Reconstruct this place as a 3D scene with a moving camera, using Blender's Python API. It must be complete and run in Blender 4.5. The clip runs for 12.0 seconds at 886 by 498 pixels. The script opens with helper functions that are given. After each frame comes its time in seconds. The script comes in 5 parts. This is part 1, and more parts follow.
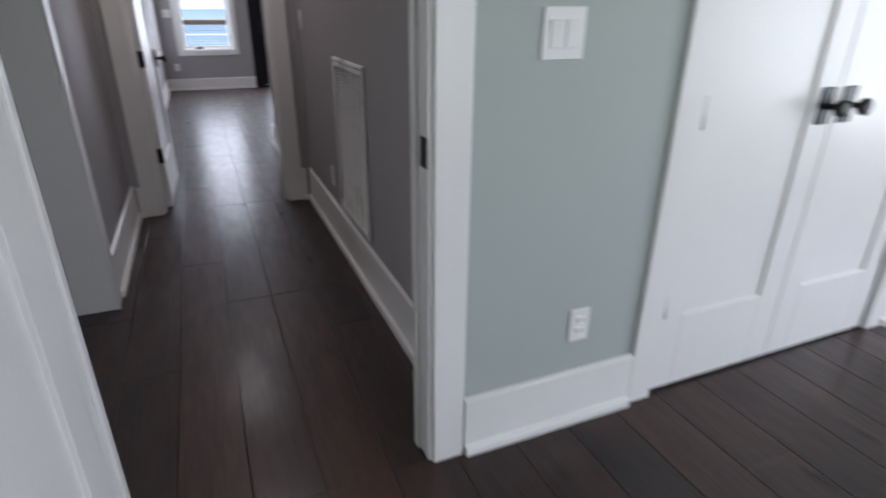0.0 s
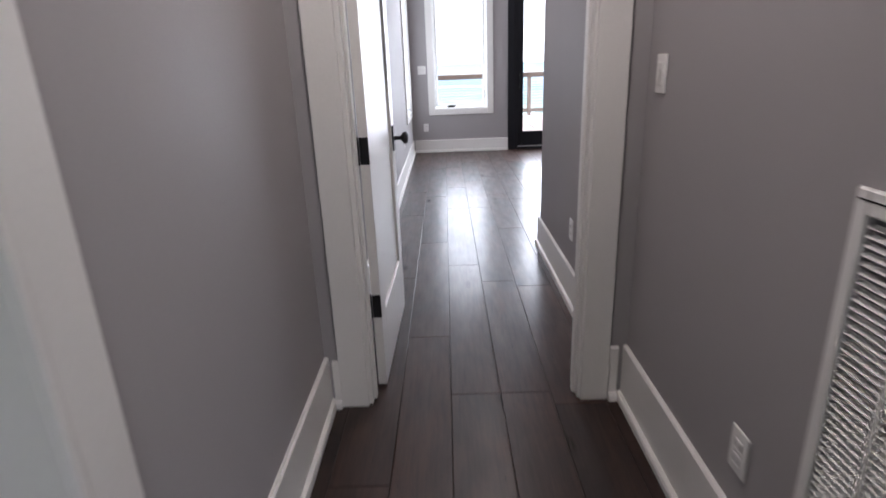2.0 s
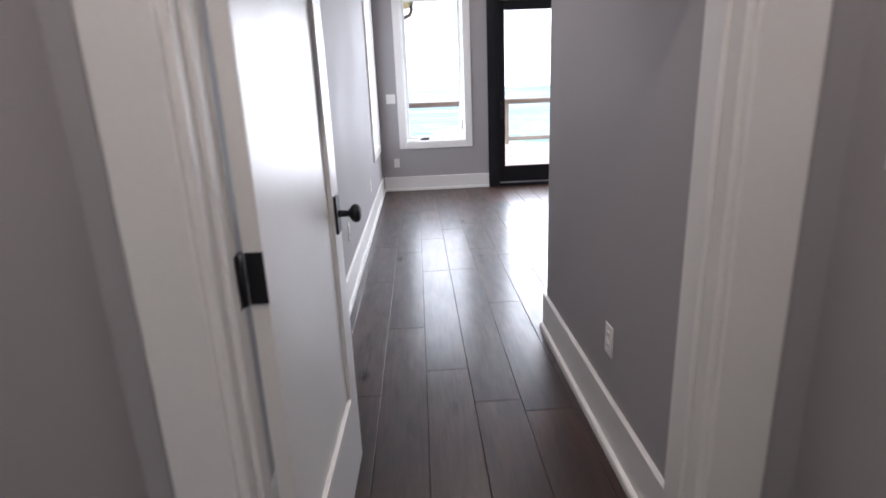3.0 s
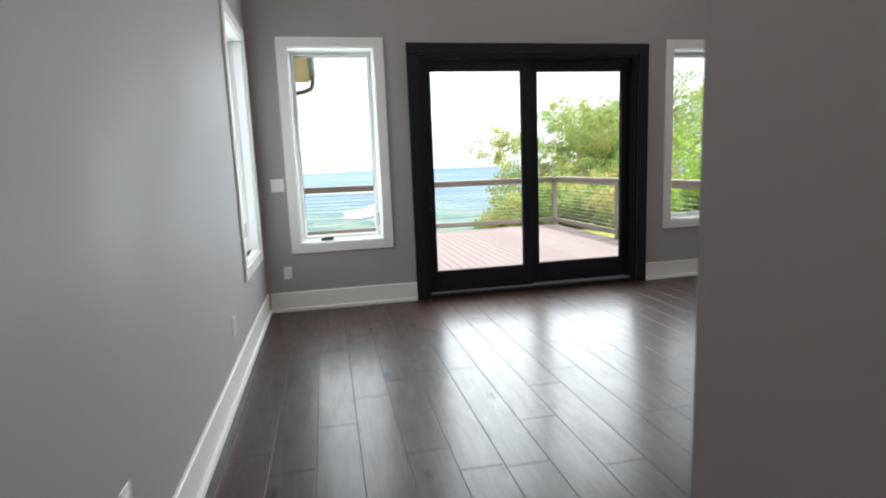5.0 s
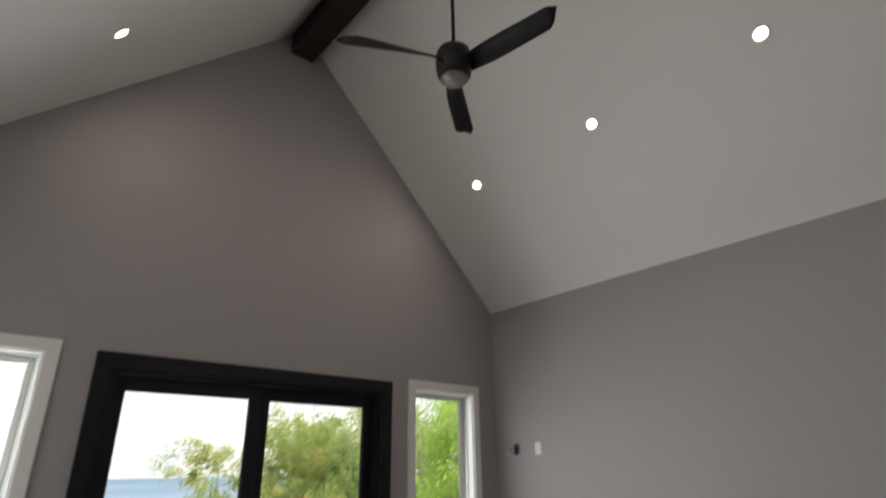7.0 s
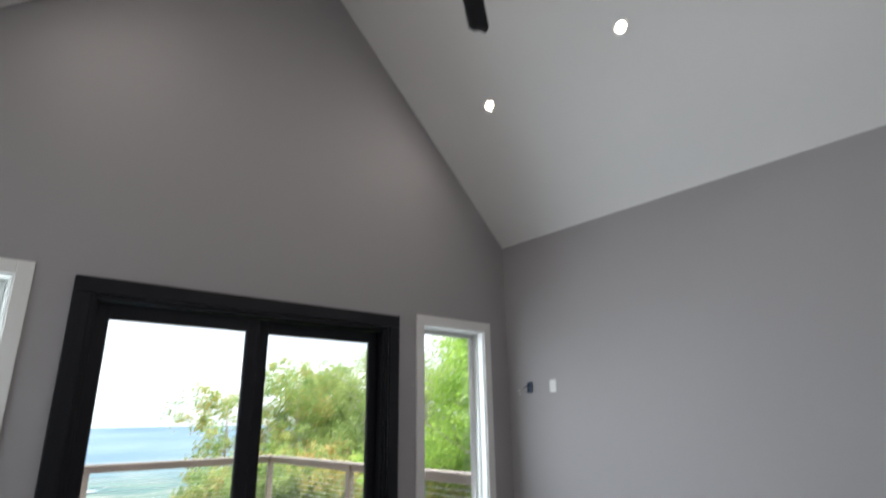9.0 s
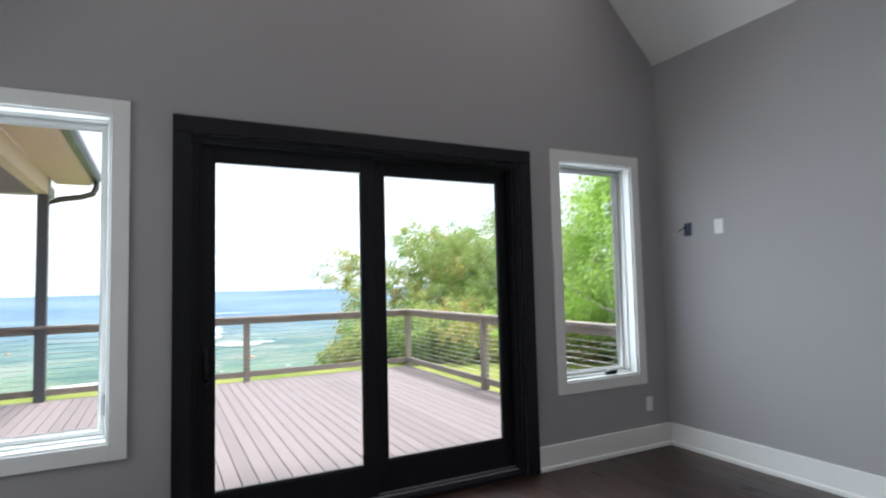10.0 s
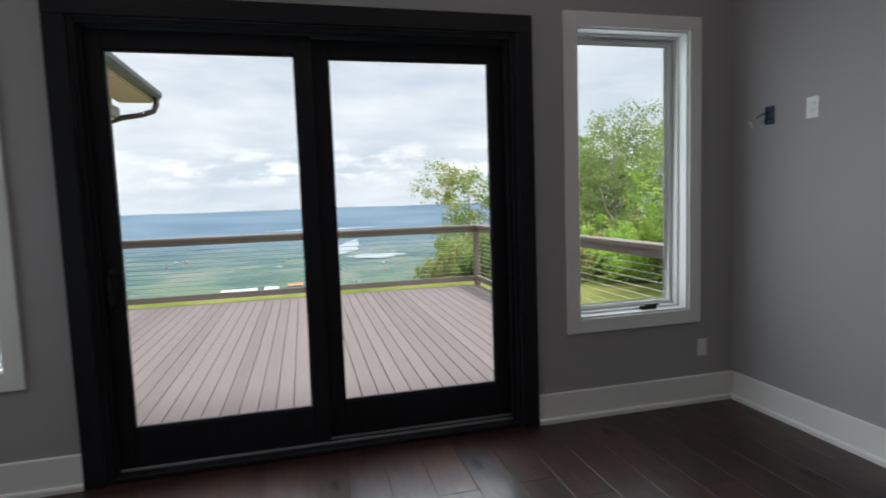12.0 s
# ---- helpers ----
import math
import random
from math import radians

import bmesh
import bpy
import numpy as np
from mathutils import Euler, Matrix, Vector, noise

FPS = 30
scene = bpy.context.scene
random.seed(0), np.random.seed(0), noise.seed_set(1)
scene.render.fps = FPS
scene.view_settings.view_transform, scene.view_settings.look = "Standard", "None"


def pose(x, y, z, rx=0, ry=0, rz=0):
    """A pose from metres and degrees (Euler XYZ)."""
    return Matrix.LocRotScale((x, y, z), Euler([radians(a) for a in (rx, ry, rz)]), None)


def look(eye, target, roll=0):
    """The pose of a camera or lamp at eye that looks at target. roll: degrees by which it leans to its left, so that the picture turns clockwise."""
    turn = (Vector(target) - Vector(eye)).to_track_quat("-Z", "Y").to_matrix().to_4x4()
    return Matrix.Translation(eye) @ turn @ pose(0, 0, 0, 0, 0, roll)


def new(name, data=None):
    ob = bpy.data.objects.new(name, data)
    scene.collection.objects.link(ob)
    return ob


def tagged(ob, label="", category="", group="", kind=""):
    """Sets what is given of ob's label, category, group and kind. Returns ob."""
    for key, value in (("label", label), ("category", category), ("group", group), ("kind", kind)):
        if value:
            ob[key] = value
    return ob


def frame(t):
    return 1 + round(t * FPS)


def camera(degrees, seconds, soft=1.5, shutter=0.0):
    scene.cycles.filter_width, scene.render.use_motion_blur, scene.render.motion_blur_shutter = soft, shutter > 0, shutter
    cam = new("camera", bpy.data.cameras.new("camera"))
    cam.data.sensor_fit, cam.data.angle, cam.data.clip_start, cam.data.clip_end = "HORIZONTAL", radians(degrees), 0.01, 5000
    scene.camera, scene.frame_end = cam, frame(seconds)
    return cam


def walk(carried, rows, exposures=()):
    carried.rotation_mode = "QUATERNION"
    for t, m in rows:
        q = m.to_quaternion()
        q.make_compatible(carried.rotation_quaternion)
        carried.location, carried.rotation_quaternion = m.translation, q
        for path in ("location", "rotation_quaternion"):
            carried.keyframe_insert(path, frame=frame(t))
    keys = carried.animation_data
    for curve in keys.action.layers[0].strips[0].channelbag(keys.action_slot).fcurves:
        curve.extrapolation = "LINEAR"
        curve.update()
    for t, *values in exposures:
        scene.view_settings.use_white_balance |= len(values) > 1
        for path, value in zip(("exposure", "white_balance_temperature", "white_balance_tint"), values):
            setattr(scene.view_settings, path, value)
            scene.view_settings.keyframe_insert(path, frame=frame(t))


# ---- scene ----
cam = camera(77.6, 12.0, soft=1.7, shutter=0.4)
PATH = [
    (0, (0.521, -10.604, 1.32), (1.243, -8.919, 0.519), 0.6),
    (0.5, (0.615, -10.117, 1.321), (0.906, -8.312, 0.51), -1.1),
    (1, (0.563, -9.58, 1.312), (0.6, -7.736, 0.537), -2.1),
    (1.5, (0.565, -9.012, 1.309), (0.533, -7.146, 0.59), -2.1),
    (2, (0.5, -8.484, 1.302), (0.475, -6.59, 0.66), -2.2),
    (2.5, (0.47, -7.97, 1.318), (0.498, -6.063, 0.718), -1.7),
    (2.7, (0.48, -7.735, 1.323), (0.53, -5.823, 0.738), -2.0),
    (4.3, (0.583, -6.119, 1.327), (0.752, -4.18, 0.863), -2.5),
    (4.5, (0.577, -5.869, 1.332), (0.798, -3.929, 0.897), -2.6),
    (4.9, (0.608, -5.447, 1.311), (0.972, -3.507, 0.986), -2.3),
    (5, (0.616, -5.346, 1.322), (1.015, -3.41, 1.023), -2.3),
    (5.5, (0.655, -4.974, 1.387), (1.307, -3.086, 1.295), -1.7),
    (6, (0.711, -4.718, 1.469), (1.61, -2.941, 1.65), -1.2),
    (6.5, (0.77, -4.577, 1.558), (1.871, -2.981, 2.049), -0.8),
    (7, (0.755, -4.477, 1.662), (1.973, -3.077, 2.409), -0.8),
    (7.2, (0.73, -4.442, 1.668), (1.977, -3.116, 2.498), -1.2),
    (8.8, (0.953, -4.22, 1.577), (2.21, -2.827, 2.271), -1.0),
    (9, (1.016, -4.091, 1.565), (2.257, -2.638, 2.156), -0.8),
    (9.5, (1.194, -3.791, 1.483), (2.312, -2.17, 1.833), -1.1),
    (10, (1.377, -3.508, 1.455), (2.29, -1.733, 1.579), -1.4),
    (10.5, (1.684, -3.348, 1.412), (2.359, -1.466, 1.398), -1.8),
    (11, (1.982, -3.202, 1.395), (2.47, -1.265, 1.294), -1.9),
    (11.5, (2.283, -3.114, 1.401), (2.673, -1.158, 1.257), -1.9),
    (12, (2.602, -3.11, 1.409), (3.086, -1.177, 1.237), -2.0),
]
EXPOSURES = [
    (0.0, 0.78, 6000, 20), (0.5, 0.85, 6200, 22), (1.0, 1.12, 6150, 20), (1.5, 1.42, 6120, 19), (2.7, 1.60, 6120, 20), (4.3, 1.18, 6350, 9), (5.0, 1.00, 6400, 9),
    (5.5, 0.68, 6450, 9), (6.5, 0.50, 6800, 11), (7.2, 0.55, 6900, 12), (8.8, 0.97, 6240, 10), (9.5, 0.99, 6040, 9), (10.5, 0.47, 5900, 9),
    (11.2, 0.18, 5960, 9), (12.0, 0.02, 6150, 9)]
walk(cam, [(t, look(eye, target, roll)) for t, eye, target, roll in PATH], EXPOSURES)

# ---- world and sun ----
SKY = 1.4
world = bpy.data.worlds.new("sky")
scene.world = world
world.use_nodes = True
wn, wl = world.node_tree.nodes, world.node_tree.links
wn.clear()
w_out, w_bg = wn.new("ShaderNodeOutputWorld"), wn.new("ShaderNodeBackground")
w_sky = wn.new("ShaderNodeTexSky")
w_sky.sky_type, w_sky.sun_disc, w_sky.sun_elevation, w_sky.sun_rotation = "NISHITA", False, radians(73), radians(107)
w_co, w_map = wn.new("ShaderNodeTexCoord"), wn.new("ShaderNodeMapping")
w_map.inputs["Scale"].default_value = (1.5, 1.5, 5.6)
w_n = wn.new("ShaderNodeTexNoise")
w_n.inputs["Scale"].default_value, w_n.inputs["Detail"].default_value, w_n.inputs["Roughness"].default_value = 1.8, 12, 0.62
w_r = wn.new("ShaderNodeValToRGB")
w_r.color_ramp.elements[0].position, w_r.color_ramp.elements[0].color = 0.10, (0.0, 0.0, 0.0, 1)
w_r.color_ramp.elements[1].position, w_r.color_ramp.elements[1].color = 0.40, (1, 1, 1, 1)
w_c = wn.new("ShaderNodeValToRGB")
w_c.color_ramp.elements[0].position, w_c.color_ramp.elements[0].color = 0.38, (0.54, 0.58, 0.625, 1)
w_c.color_ramp.elements[1].position, w_c.color_ramp.elements[1].color = 0.62, (0.76, 0.762, 0.765, 1)
w_s, w_mix = wn.new("ShaderNodeMix"), wn.new("ShaderNodeMix")
w_s.data_type = w_mix.data_type = "RGBA"
w_s.blend_type = "MULTIPLY"
w_s.inputs["Factor"].default_value = 1.0
w_s.inputs["B"].default_value = (0.20, 0.20, 0.20, 1)
wl.new(w_sky.outputs["Color"], w_s.inputs["A"])
wl.new(w_co.outputs["Generated"], w_map.inputs["Vector"])
wl.new(w_map.outputs["Vector"], w_n.inputs["Vector"])
wl.new(w_n.outputs["Fac"], w_r.inputs["Fac"])
wl.new(w_n.outputs["Fac"], w_c.inputs["Fac"])
wl.new(w_r.outputs["Color"], w_mix.inputs["Factor"])
wl.new(w_s.outputs["Result"], w_mix.inputs["A"])
wl.new(w_c.outputs["Color"], w_mix.inputs["B"])
w_cm, w_cn, w_cr, w_cb, w_cf, w_top = (wn.new("ShaderNodeMapping"), wn.new("ShaderNodeTexNoise"), wn.new("ShaderNodeValToRGB"), wn.new("ShaderNodeValToRGB"), wn.new("ShaderNodeMath"), wn.new("ShaderNodeMix"))
w_cm.inputs["Scale"].default_value = (7.0, 7.0, 24.0)
w_cn.inputs["Scale"].default_value, w_cn.inputs["Detail"].default_value, w_cn.inputs["Roughness"].default_value = 1.6, 10, 0.58
w_cr.color_ramp.elements[0].position, w_cr.color_ramp.elements[1].position = 0.47, 0.60
w_sep = wn.new("ShaderNodeSeparateXYZ")
e = w_cb.color_ramp.elements
e[0].position, e[0].color = 0.030, (0, 0, 0, 1)
e[1].position, e[1].color = 0.055, (1, 1, 1, 1)
e.new(0.085).color = (0.8, 0.8, 0.8, 1)
e.new(0.120).color = (0, 0, 0, 1)
w_cf.operation = "MULTIPLY"
w_top.data_type = "RGBA"
w_top.inputs["B"].default_value = (0.92, 0.90, 0.875, 1)
wl.new(w_co.outputs["Generated"], w_cm.inputs["Vector"])
wl.new(w_cm.outputs["Vector"], w_cn.inputs["Vector"])
wl.new(w_cn.outputs["Fac"], w_cr.inputs["Fac"])
wl.new(w_co.outputs["Generated"], w_sep.inputs[0])
wl.new(w_sep.outputs["Z"], w_cb.inputs["Fac"])
wl.new(w_cr.outputs["Color"], w_cf.inputs[0])
wl.new(w_cb.outputs["Color"], w_cf.inputs[1])
wl.new(w_cf.outputs[0], w_top.inputs["Factor"])
wl.new(w_mix.outputs["Result"], w_top.inputs["A"])
wl.new(w_top.outputs["Result"], w_bg.inputs["Color"])
w_bg.inputs["Strength"].default_value = SKY
wl.new(w_bg.outputs["Background"], w_out.inputs["Surface"])

sun = new("sun", bpy.data.lights.new("sun", "SUN"))
sun.data.energy, sun.data.angle, sun.data.color = 4.2 * SKY, radians(14), (1.0, 0.96, 0.9)
sun.matrix_world = look((13, -3, 34), (3, 0, 0))

GLASS_TINT = 0.94
DOWNLIGHT = 2.6
DAY = 3.0      # radiance of the daylight in the openings


def daylight(m, w, h, gain=1.0):
    """Sky light entering through an opening: a lamp of its size, just inside the pane, facing the room (local -z)."""
    lamp = new("window_daylight", bpy.data.lights.new("window_daylight", "AREA"))
    lamp.data.shape, lamp.data.size, lamp.data.size_y = "RECTANGLE", w, h
    lamp.data.energy, lamp.data.color = DAY * gain * math.pi * w * h, (0.90, 0.97, 1.0)
    lamp.matrix_world = m


for zz in (0.76, 1.76):
    daylight(pose(2.14, -0.21, zz, -80, 0, 0), 0.93, 0.98, 1.38)
    daylight(pose(3.25, -0.21, zz, -80, 0, 0), 0.93, 0.98, 1.25)
daylight(pose(0.74, 0.115, 1.535, -88, 0, 0), 0.70, 1.68, 0.95)
daylight(pose(4.645, 0.115, 1.535, -88, 0, 0), 0.70, 1.68, 0.42)
daylight(pose(-0.115, -0.725, 1.535, -89, 0, 90), 0.78, 1.68, 0.33)
daylight(pose(-4.43, -1.86, 1.25, -88, 0, 0), 5.2, 2.2, 0.62)
# Two lamps added in unseen, assumed openings to brighten the sage room.
daylight(pose(5.32, -11.3, 1.25, -86, 0, -90), 2.0, 1.6, 1.3)
daylight(pose(2.3, -12.52, 1.25, 88, 0, 0), 1.8, 1.6, 0.5)


# ---- materials ----
def material(name, base, rough=0.5, metal=0.0, var=0.06, scale=3.0, fine=60.0, bump=0.02, coat=0.0, stretch=(1, 1, 1), rand=0.0, spec=0.5):
    m = bpy.data.materials.new(name)
    m.use_nodes = True
    n, l = m.node_tree.nodes, m.node_tree.links
    b = n["Principled BSDF"]
    b.inputs["Metallic"].default_value = metal
    b.inputs["Specular IOR Level"].default_value = spec
    b.inputs["Coat Weight"].default_value = coat
    co, mp = n.new("ShaderNodeTexCoord"), n.new("ShaderNodeMapping")
    mp.inputs["Scale"].default_value = stretch
    geo = n.new("ShaderNodeNewGeometry")
    l.new(geo.outputs["Position"], mp.inputs["Vector"])
    big, small = n.new("ShaderNodeTexNoise"), n.new("ShaderNodeTexNoise")
    big.inputs["Scale"].default_value, big.inputs["Detail"].default_value = scale, 4
    small.inputs["Scale"].default_value, small.inputs["Detail"].default_value = fine, 3
    for t in (big, small):
        l.new(mp.outputs["Vector"], t.inputs["Vector"])
    add = n.new("ShaderNodeMath")
    add.operation = "ADD"
    l.new(big.outputs["Fac"], add.inputs[0])
    l.new(small.outputs["Fac"], add.inputs[1])
    last = add
    if rand:
        info, sc = n.new("ShaderNodeObjectInfo"), n.new("ShaderNodeMath")
        sc.operation, sc.inputs[1].default_value = "MULTIPLY_ADD", rand
        l.new(info.outputs["Random"], sc.inputs[0])
        l.new(add.outputs[0], sc.inputs[2])
        last = sc
    rng = n.new("ShaderNodeMapRange")
    rng.inputs["From Min"].default_value, rng.inputs["From Max"].default_value = 0.55, 1.45 + rand
    l.new(last.outputs[0], rng.inputs["Value"])
    mix = n.new("ShaderNodeMix")
    mix.data_type = "RGBA"
    lo = tuple(max(0.0, c * (1 - var)) for c in base) + (1,)
    hi = tuple(min(1.0, c * (1 + var)) for c in base) + (1,)
    mix.inputs["A"].default_value, mix.inputs["B"].default_value = lo, hi
    l.new(rng.outputs["Result"], mix.inputs["Factor"])
    l.new(mix.outputs["Result"], b.inputs["Base Color"])
    rr = n.new("ShaderNodeMapRange")
    rr.inputs["From Min"].default_value, rr.inputs["From Max"].default_value = 0.3, 0.7
    rr.inputs["To Min"].default_value, rr.inputs["To Max"].default_value = rough * 0.85, min(1.0, rough * 1.15)
    l.new(big.outputs["Fac"], rr.inputs["Value"])
    l.new(rr.outputs["Result"], b.inputs["Roughness"])
    if bump:
        bp = n.new("ShaderNodeBump")
        bp.inputs["Strength"].default_value, bp.inputs["Distance"].default_value = 1.0, bump * 0.02
        l.new(small.outputs["Fac"], bp.inputs["Height"])
        l.new(bp.outputs["Normal"], b.inputs["Normal"])
    return m


def glow(name, col, strength):
    m = bpy.data.materials.new(name)
    m.use_nodes = True
    b = m.node_tree.nodes["Principled BSDF"]
    b.inputs["Base Color"].default_value = (*col, 1)
    b.inputs["Emission Color"].default_value, b.inputs["Emission Strength"].default_value = (*col, 1), strength
    return m


def glass_material(name, tint):
    m = bpy.data.materials.new(name)
    m.use_nodes = True
    n, l = m.node_tree.nodes, m.node_tree.links
    n.remove(n["Principled BSDF"])
    tr, gl, fr, mx = (n.new("ShaderNodeBsdfTransparent"), n.new("ShaderNodeBsdfGlossy"), n.new("ShaderNodeFresnel"), n.new("ShaderNodeMixShader"))
    tr.inputs["Color"].default_value = (tint, tint * 1.01, tint * 1.01, 1)
    gl.inputs["Roughness"].default_value, gl.inputs["Color"].default_value = 0.02, (0.7, 0.7, 0.7, 1)
    fr.inputs["IOR"].default_value = 1.3
    l.new(fr.outputs[0], mx.inputs[0])
    l.new(tr.outputs[0], mx.inputs[1])
    l.new(gl.outputs[0], mx.inputs[2])
    l.new(mx.outputs[0], n["Material Output"].inputs["Surface"])
    return m


GREY = material("grey_wall_paint", (0.364, 0.347, 0.350), 0.65, var=0.03, scale=1.2, fine=180, bump=0.012, spec=0.3)
SAGE = material("sage_wall_paint", (0.40, 0.44, 0.41), 0.6, var=0.03, scale=1.2, fine=180, bump=0.012)
LIVING = material("light_grey_paint", (0.50, 0.50, 0.48), 0.6, var=0.03, scale=1.2, fine=180, bump=0.012)
CEIL = material("ceiling_paint", (0.74, 0.725, 0.705), 0.75, var=0.03, scale=1.0, fine=150, bump=0.02)
WHITE = material("white_trim_paint", (0.78, 0.765, 0.74), 0.34, var=0.03, scale=4, fine=90, bump=0.008)
VINYL = material("white_window_frame", (0.80, 0.81, 0.79), 0.35, var=0.02, scale=4, fine=90, bump=0.004)
PLATE = material("white_plastic", (0.80, 0.79, 0.77), 0.3, var=0.02, bump=0.0)
SLOT = material("grey_plastic_slot", (0.30, 0.29, 0.28), 0.5, var=0.05, bump=0.0)
BLACK = material("black_hardware", (0.016, 0.016, 0.018), 0.4, metal=0.3, var=0.2, bump=0.01)
STAIN = material("black_stained_wood", (0.0085, 0.0090, 0.0125), 0.48, var=0.5, scale=2.0, fine=18, bump=0.12, stretch=(6, 6, 0.7), spec=0.28)
STAINH = material("black_stained_wood_level", (0.0085, 0.0090, 0.0125), 0.48, var=0.5, scale=2.0, fine=18, bump=0.12, stretch=(0.7, 6, 6), spec=0.28)
BEAM = material("dark_brown_beam", (0.012, 0.007, 0.0055), 0.6, var=0.6, scale=1.5, fine=14, bump=0.3, stretch=(5, 0.6, 5))
SEAM = material("floor_underlay", (0.012, 0.010, 0.009), 0.9, var=0.1, bump=0.0)
CABINET = material("black_cabinet_paint", (0.012, 0.013, 0.018), 0.35, var=0.1, bump=0.01)
STONE = material("polished_black_stone", (0.02, 0.02, 0.022), 0.36, var=0.2, scale=6, fine=70, bump=0.0)
FAN = material("black_fan_metal", (0.010, 0.010, 0.011), 0.42, var=0.1, bump=0.0, spec=0.25)
BLADE = material("dark_fan_blade", (0.007, 0.0065, 0.007), 0.5, var=0.3, scale=3, fine=30, bump=0.05, spec=0.2)
BLUEBOX = material("blue_plastic_box", (0.018, 0.040, 0.085), 0.4, var=0.1, bump=0.0)
LENS = material("frosted_lens", (0.15, 0.14, 0.125), 0.35, var=0.02, bump=0.0)
DECK = material("mauve_composite_decking", (0.215, 0.172, 0.170), 0.55, var=0.22, scale=2.5, fine=26, bump=0.12, stretch=(5, 0.5, 1), rand=0.9)
JOIST = material("deck_joist", (0.10, 0.085, 0.07), 0.9, var=0.2)
RAIL = material("weathered_rail_wood", (0.25, 0.215, 0.185), 0.7, var=0.25, scale=2, fine=24, bump=0.15)
POST = material("charcoal_post_paint", (0.075, 0.08, 0.09), 0.55, var=0.1, bump=0.05)
TRACK = material("aluminium_track", (0.45, 0.45, 0.46), 0.35, metal=0.7, var=0.1, bump=0.0)
CABLE = material("steel_cable", (0.66, 0.66, 0.63), 0.5, metal=0.4, var=0.05, bump=0.0)
SOFFIT = material("tan_wood_soffit", (0.60, 0.47, 0.37), 0.6, var=0.16, scale=2, fine=20, bump=0.1, stretch=(6, 0.6, 1))
PBEAM = material("taupe_beam_paint", (0.34, 0.32, 0.30), 0.6, var=0.08, bump=0.05)
ROOFING = material("charcoal_roof_shingle", (0.09, 0.09, 0.09), 0.85, var=0.3, scale=6, fine=40, bump=0.3)
GUTTER = material("brown_gutter_metal", (0.075, 0.065, 0.058), 0.4, metal=0.3, var=0.06, bump=0.0)
SIDING = material("white_siding", (0.72, 0.72, 0.70), 0.6, var=0.04, scale=2, fine=40, bump=0.03)
TAN = material("tan_panel", (0.42, 0.34, 0.25), 0.6, var=0.1, bump=0.03)
BARK = material("pale_bark", (0.44, 0.40, 0.35), 0.85, var=0.4, scale=3, fine=24, bump=0.5, stretch=(3, 3, 0.6))
GLASS = glass_material("grey_window_glass", GLASS_TINT)
BULB = glow("warm_downlight_lens", (1.0, 0.86, 0.66), 22.0)
# Wall colour greyed to carry the distance haze on the valley buildings.
VALLEY_WALL = material("haze_grey_siding", (0.46, 0.47, 0.46), 0.7, var=0.08, bump=0.0)
TERRACOTTA = material("orange_roof_tile", (0.52, 0.27, 0.15), 0.8, var=0.2, scale=0.5, fine=3, bump=0.0)
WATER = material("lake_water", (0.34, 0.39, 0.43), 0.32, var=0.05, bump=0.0)


